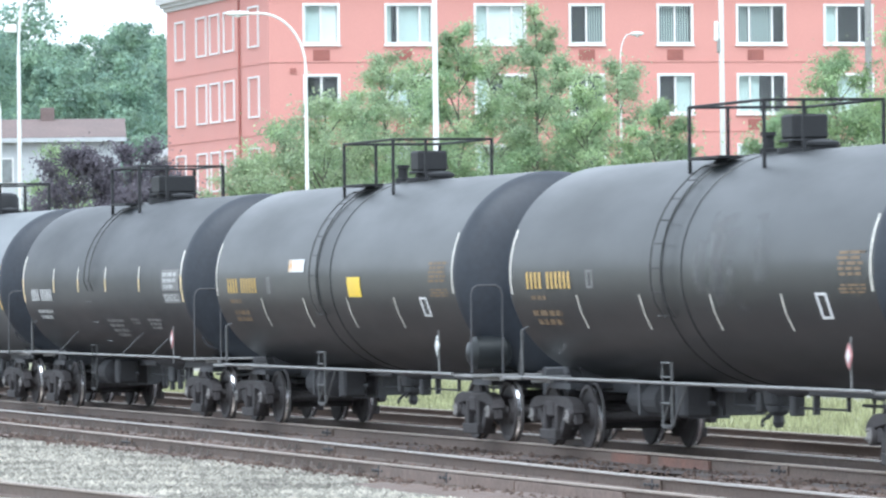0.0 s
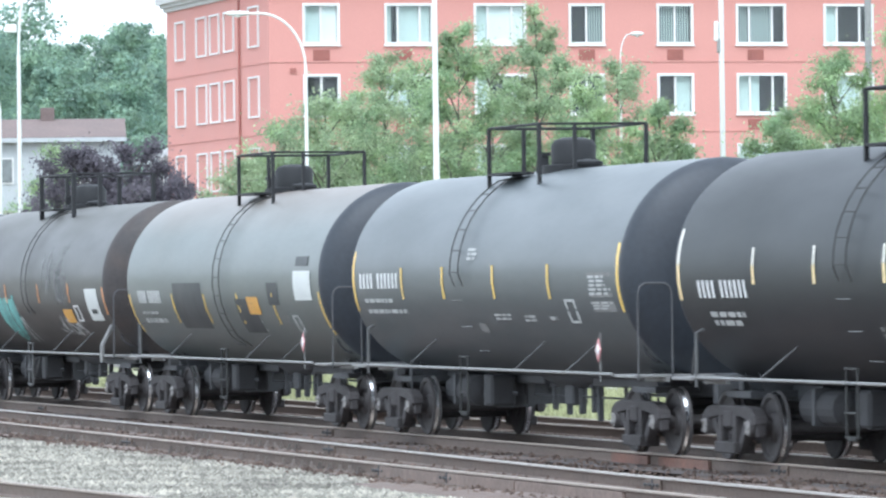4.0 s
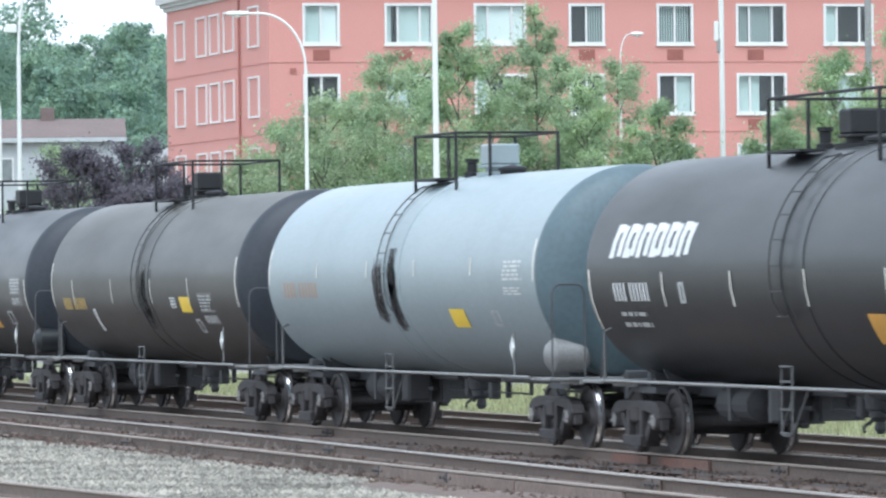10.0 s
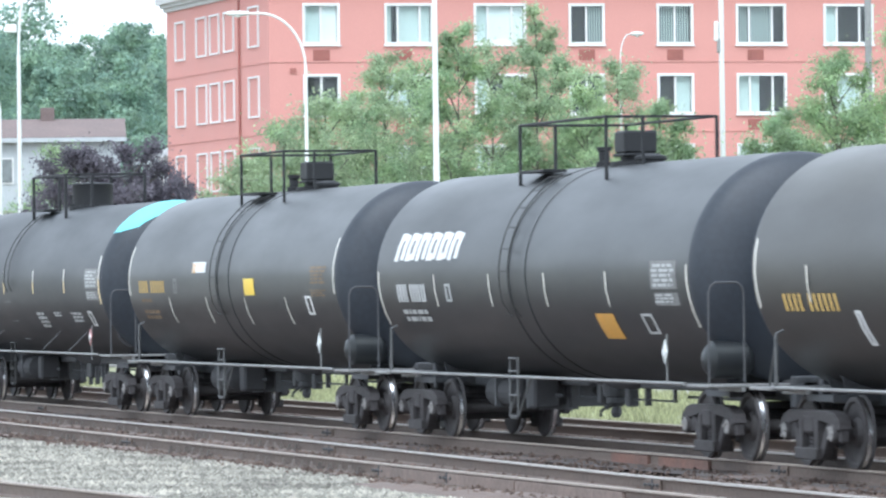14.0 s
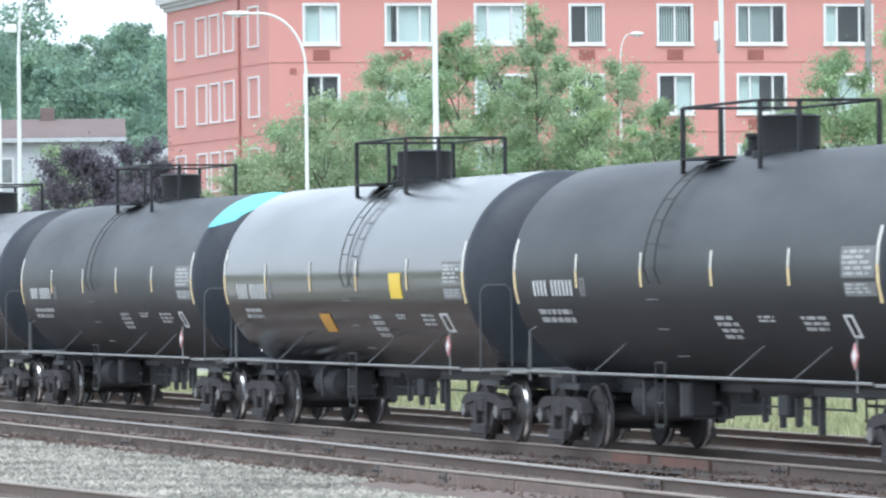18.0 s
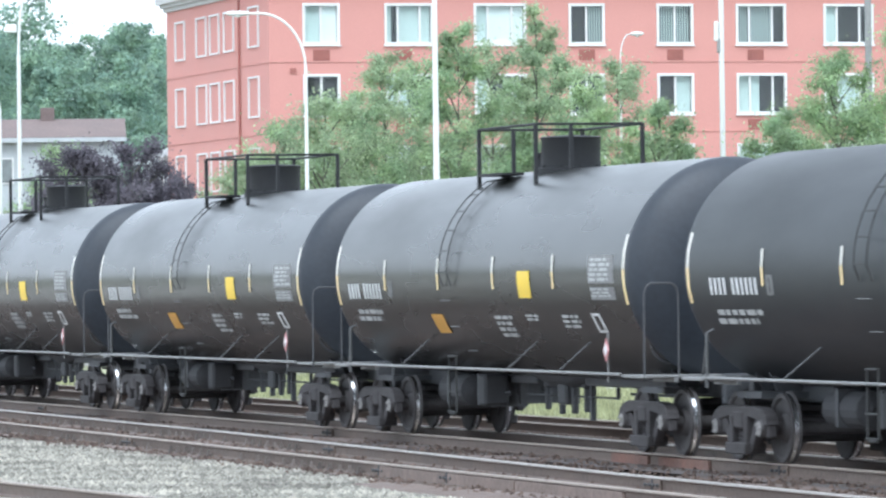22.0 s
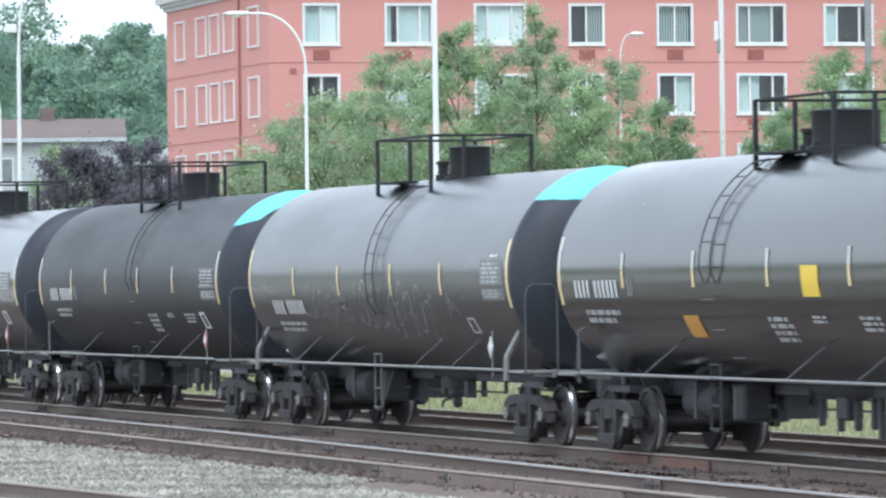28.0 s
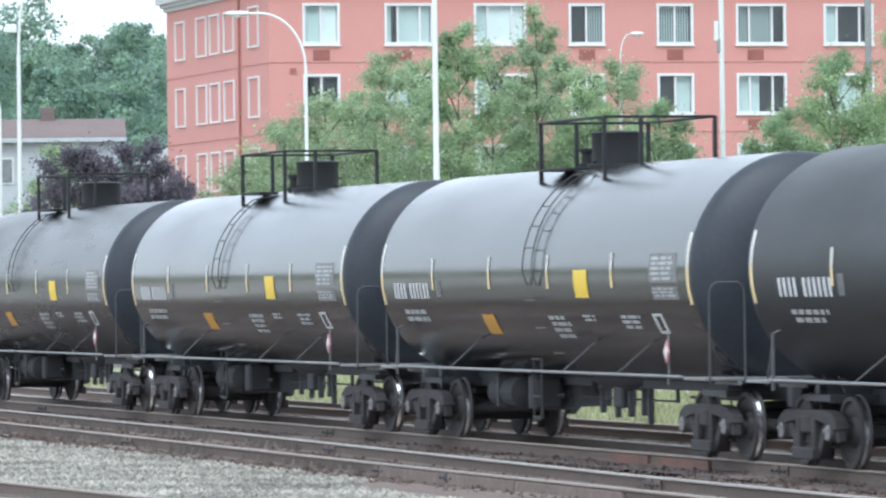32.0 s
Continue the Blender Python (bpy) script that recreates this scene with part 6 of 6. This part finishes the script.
MARKS_N = dict(strips=(-4.87, -1.9, 1.38, 4.29), strip_z=(2.23, 2.71), edge_z=(2.03, 3.03),
     marks=[('num', 'w', -6.51, -4.4, 1.92, 2.15), ('text', 'd', -6.57, -4.64, 1.61, 1.81, 2), ('table', 'd', 6.53, 7.63, 2.17, 2.71), ('text', 'w', 7.01, 7.47, 2.76, 2.83, 1), ('frame', 'd', 5.27, 5.7, 1.64, 1.88), ('loops', 'd', -4.4, -1.4, 1.75, 2.35, 18), ('loops', 'd', -0.9, 3.6, 1.55, 2.4, 22), ('scrawl', 'c', -0.6, 3.4, 1.6, 2.4, 16), ('scrawl', 'f', 4.2, 5.4, 1.85, 2.45, 9)])
SPECS = [
    dict(kind='u', ladder=-0.5, housing='box', paint='black', deck=(-1.46, 1.67), hx=0.9, pink=True, label="black tank car with gold lettering and chalky scuffs", **MARKS_A),
    dict(kind='u', ladder=-0.5, housing='box', paint='black', deck=(-1.46, 1.67), hx=0.85, label="black tank car with gold lettering and a yellow panel", **MARKS_B),
    dict(kind='t', housing='box', hr=0.36, post=0.028, paint='matte', deck=(-1.84, 0.6), hx=-0.1, ladder=-0.6, label="sooty black tank car with white lettering", **MARKS_C),
    dict(kind='t', housing='dome', post=0.028, paint='blue_black', deck=(-1.67, 1.0), hx=0.02, ladder=-0.85, edge='y', strip='y', pink=True, label="blue-grey tank car with bold white lettering and yellow strips", **MARKS_D),
    dict(kind='t', long_ladder=True, housing='dome', post=0.028, paint='grey_green', deck=(-1.2, 1.34), hx=-0.43, ladder=0.3, edge='y', strip='y', pink=True, label="faded grey tank car with black patches and a rusty top", **MARKS_E),
    dict(kind='v', placard=False, ladder=0.4, housing='dome', post=0.042, paint='brown_black', deck=(-1.56, 1.67), hx=-0.63, strip='o', edge='o', rust=True, grey_ends=True, label="brown-black tank car with teal graffiti and rusty ends", **MARKS_F),
    dict(kind='u', tank_end='n', ladder=0.4, housing='box', paint='soot', deck=(-2.15, 2.08), hx=-0.82, label="sooty black tank car with a bold white company mark", **MARKS_G),
    dict(kind='u', ladder=-0.3, housing='box', paint='pale_blue', deck=(-1.06, 1.32), hx=0.92, label="pale blue-grey tank car with black spill stains", **MARKS_H),
    dict(kind='u', tank_end='n', ladder=0.1, housing='box', paint='brown_black', deck=(-1.5, 1.6), hx=-0.7, label="brownish-black tank car with gold lettering", **MARKS_I),
    dict(kind='u', ladder=-0.5, housing='box', paint='soot', deck=(-2.31, 2.02), hx=0.79, label="black tank car with a bold white company mark", **MARKS_J),
    dict(kind='u', ladder=-0.5, housing='box', paint='soot', deck=(-1.6, 1.54), hx=0.64, label="black tank car with gold lettering and a white sign", **MARKS_K),
    dict(kind='t', ladder=-1.0, housing='round', hr=0.42, post=0.028, paint='matte', deck=(-1.97, 1.29), hx=0.06, teal=(0.92, 0.287), pink=True, label="black tank car with white lettering and a turquoise-topped end", **MARKS_L),
    dict(kind='t', ladder=0.94, housing='round', hr=0.45, post=0.028, paint='gloss', deck=(-1.21, 1.87), hx=0.0, label="shiny black tank car with yellow and orange panels", **MARKS_S),
    dict(kind='t', ladder=-0.75, housing='round', hr=0.38, post=0.028, paint='matte', deck=(-1.69, 1.34), hx=0.28, teal=(0.92, 0.287), pink=True, label="black tank car with white lettering and a turquoise-topped end", **MARKS_L),
    dict(kind='t', ladder=-1.1, housing='round', hr=0.45, post=0.028, paint='satin', deck=(-1.84, 1.2), hx=0.26, label="satin black tank car with yellow and orange panels", **MARKS_M),
    dict(kind='t', ladder=-1.04, housing='round', hr=0.47, post=0.028, paint='satin', deck=(-1.85, 1.36), hx=0.0, label="satin black tank car with yellow and orange panels", **MARKS_M),
    dict(kind='t', ladder=-0.64, housing='round', hr=0.42, post=0.028, paint='satin', deck=(-1.85, 1.36), hx=0.0, label="satin black tank car with yellow and orange panels", **MARKS_M),
    dict(kind='t', ladder=-0.95, housing='round', hr=0.45, post=0.028, paint='gloss', deck=(-1.21, 1.87), hx=0.0, label="shiny black tank car with yellow and orange panels", **MARKS_M),
    dict(kind='v', ladder=0.4, housing='round', hr=0.33, post=0.028, paint='semi', deck=(-2.0, 1.24), hx=0.6, teal=(1.06, 0.0), grey_ends=True, label="worn semi-gloss grey tank car with white graffiti scrawls", **MARKS_N),
    dict(kind='t', ladder=0.94, housing='round', hr=0.36, post=0.028, paint='matte', deck=(-1.46, 1.81), hx=0.05, teal=(0.92, 0.287), pink=True, label="black tank car with white lettering and a turquoise-topped end", **MARKS_T),
    dict(kind='t', ladder=0.6, housing='round', hr=0.38, post=0.028, paint='gloss', deck=(-1.34, 1.81), hx=-0.2, label="shiny black tank car with yellow and orange panels", **MARKS_M),
    dict(kind='t', ladder=-0.7, housing='round', hr=0.37, post=0.028, paint='gloss', deck=(-1.9, 1.2), hx=0.26, label="shiny black tank car with yellow and orange panels", **MARKS_M),
    dict(kind='t', ladder=-1.0, housing='round', hr=0.4, post=0.028, paint='satin', deck=(-1.87, 1.2), hx=0.5, label="satin black tank car with yellow and orange panels", **MARKS_M),
]

TRAIN = []
GAPS = [(RINGS[k + 1][1] - RINGS[k][0]) * V for k in range(22)]
for k, sp in enumerate(SPECS):
    ring = (RINGS[k][0] - RINGS[k][1]) * V / 2
    rear = GAPS[k] if k < 22 else GAPS[21]
    fore = GAPS[k - 1] if k else GAPS[0]
    TRAIN.append(tank_car(k, sp, 0, ring + rear / 2, ring + fore / 2, round(ring, 2), round(ring, 2)))


def motions():
    times = [2.0 * n for n in range(17)]
    for k, car in enumerate(TRAIN):
        walk(car, [(t, pose(car_x(k, t), TRACK_Y, 0)) for t in times])
    for w, k in SETS:
        # the wheels roll while their car is near
        t0 = max(0.0, min(31.0, (RINGS[k][0] + RINGS[k][1]) / 2 - 13.0))
        t1 = max(1.0, min(32.0, (RINGS[k][0] + RINGS[k][1]) / 2 - 4.5))
        f0, f1 = round(t0 * 30), round(t1 * 30)
        ts = [j / 30 for j in range(f0, f1 + 1)]
        x, y, z = w.location
        rows = [(t, pose(x, y, z, 0, math.degrees(car_x(k, t) / 0.457) % 360, 0)) for t in ts]
        if f0 > 0:
            rows.insert(0, (0.0, rows[0][1]))
        if f1 < 960:
            rows.append((32.0, rows[-1][1]))
        walk(w, rows)


motions()
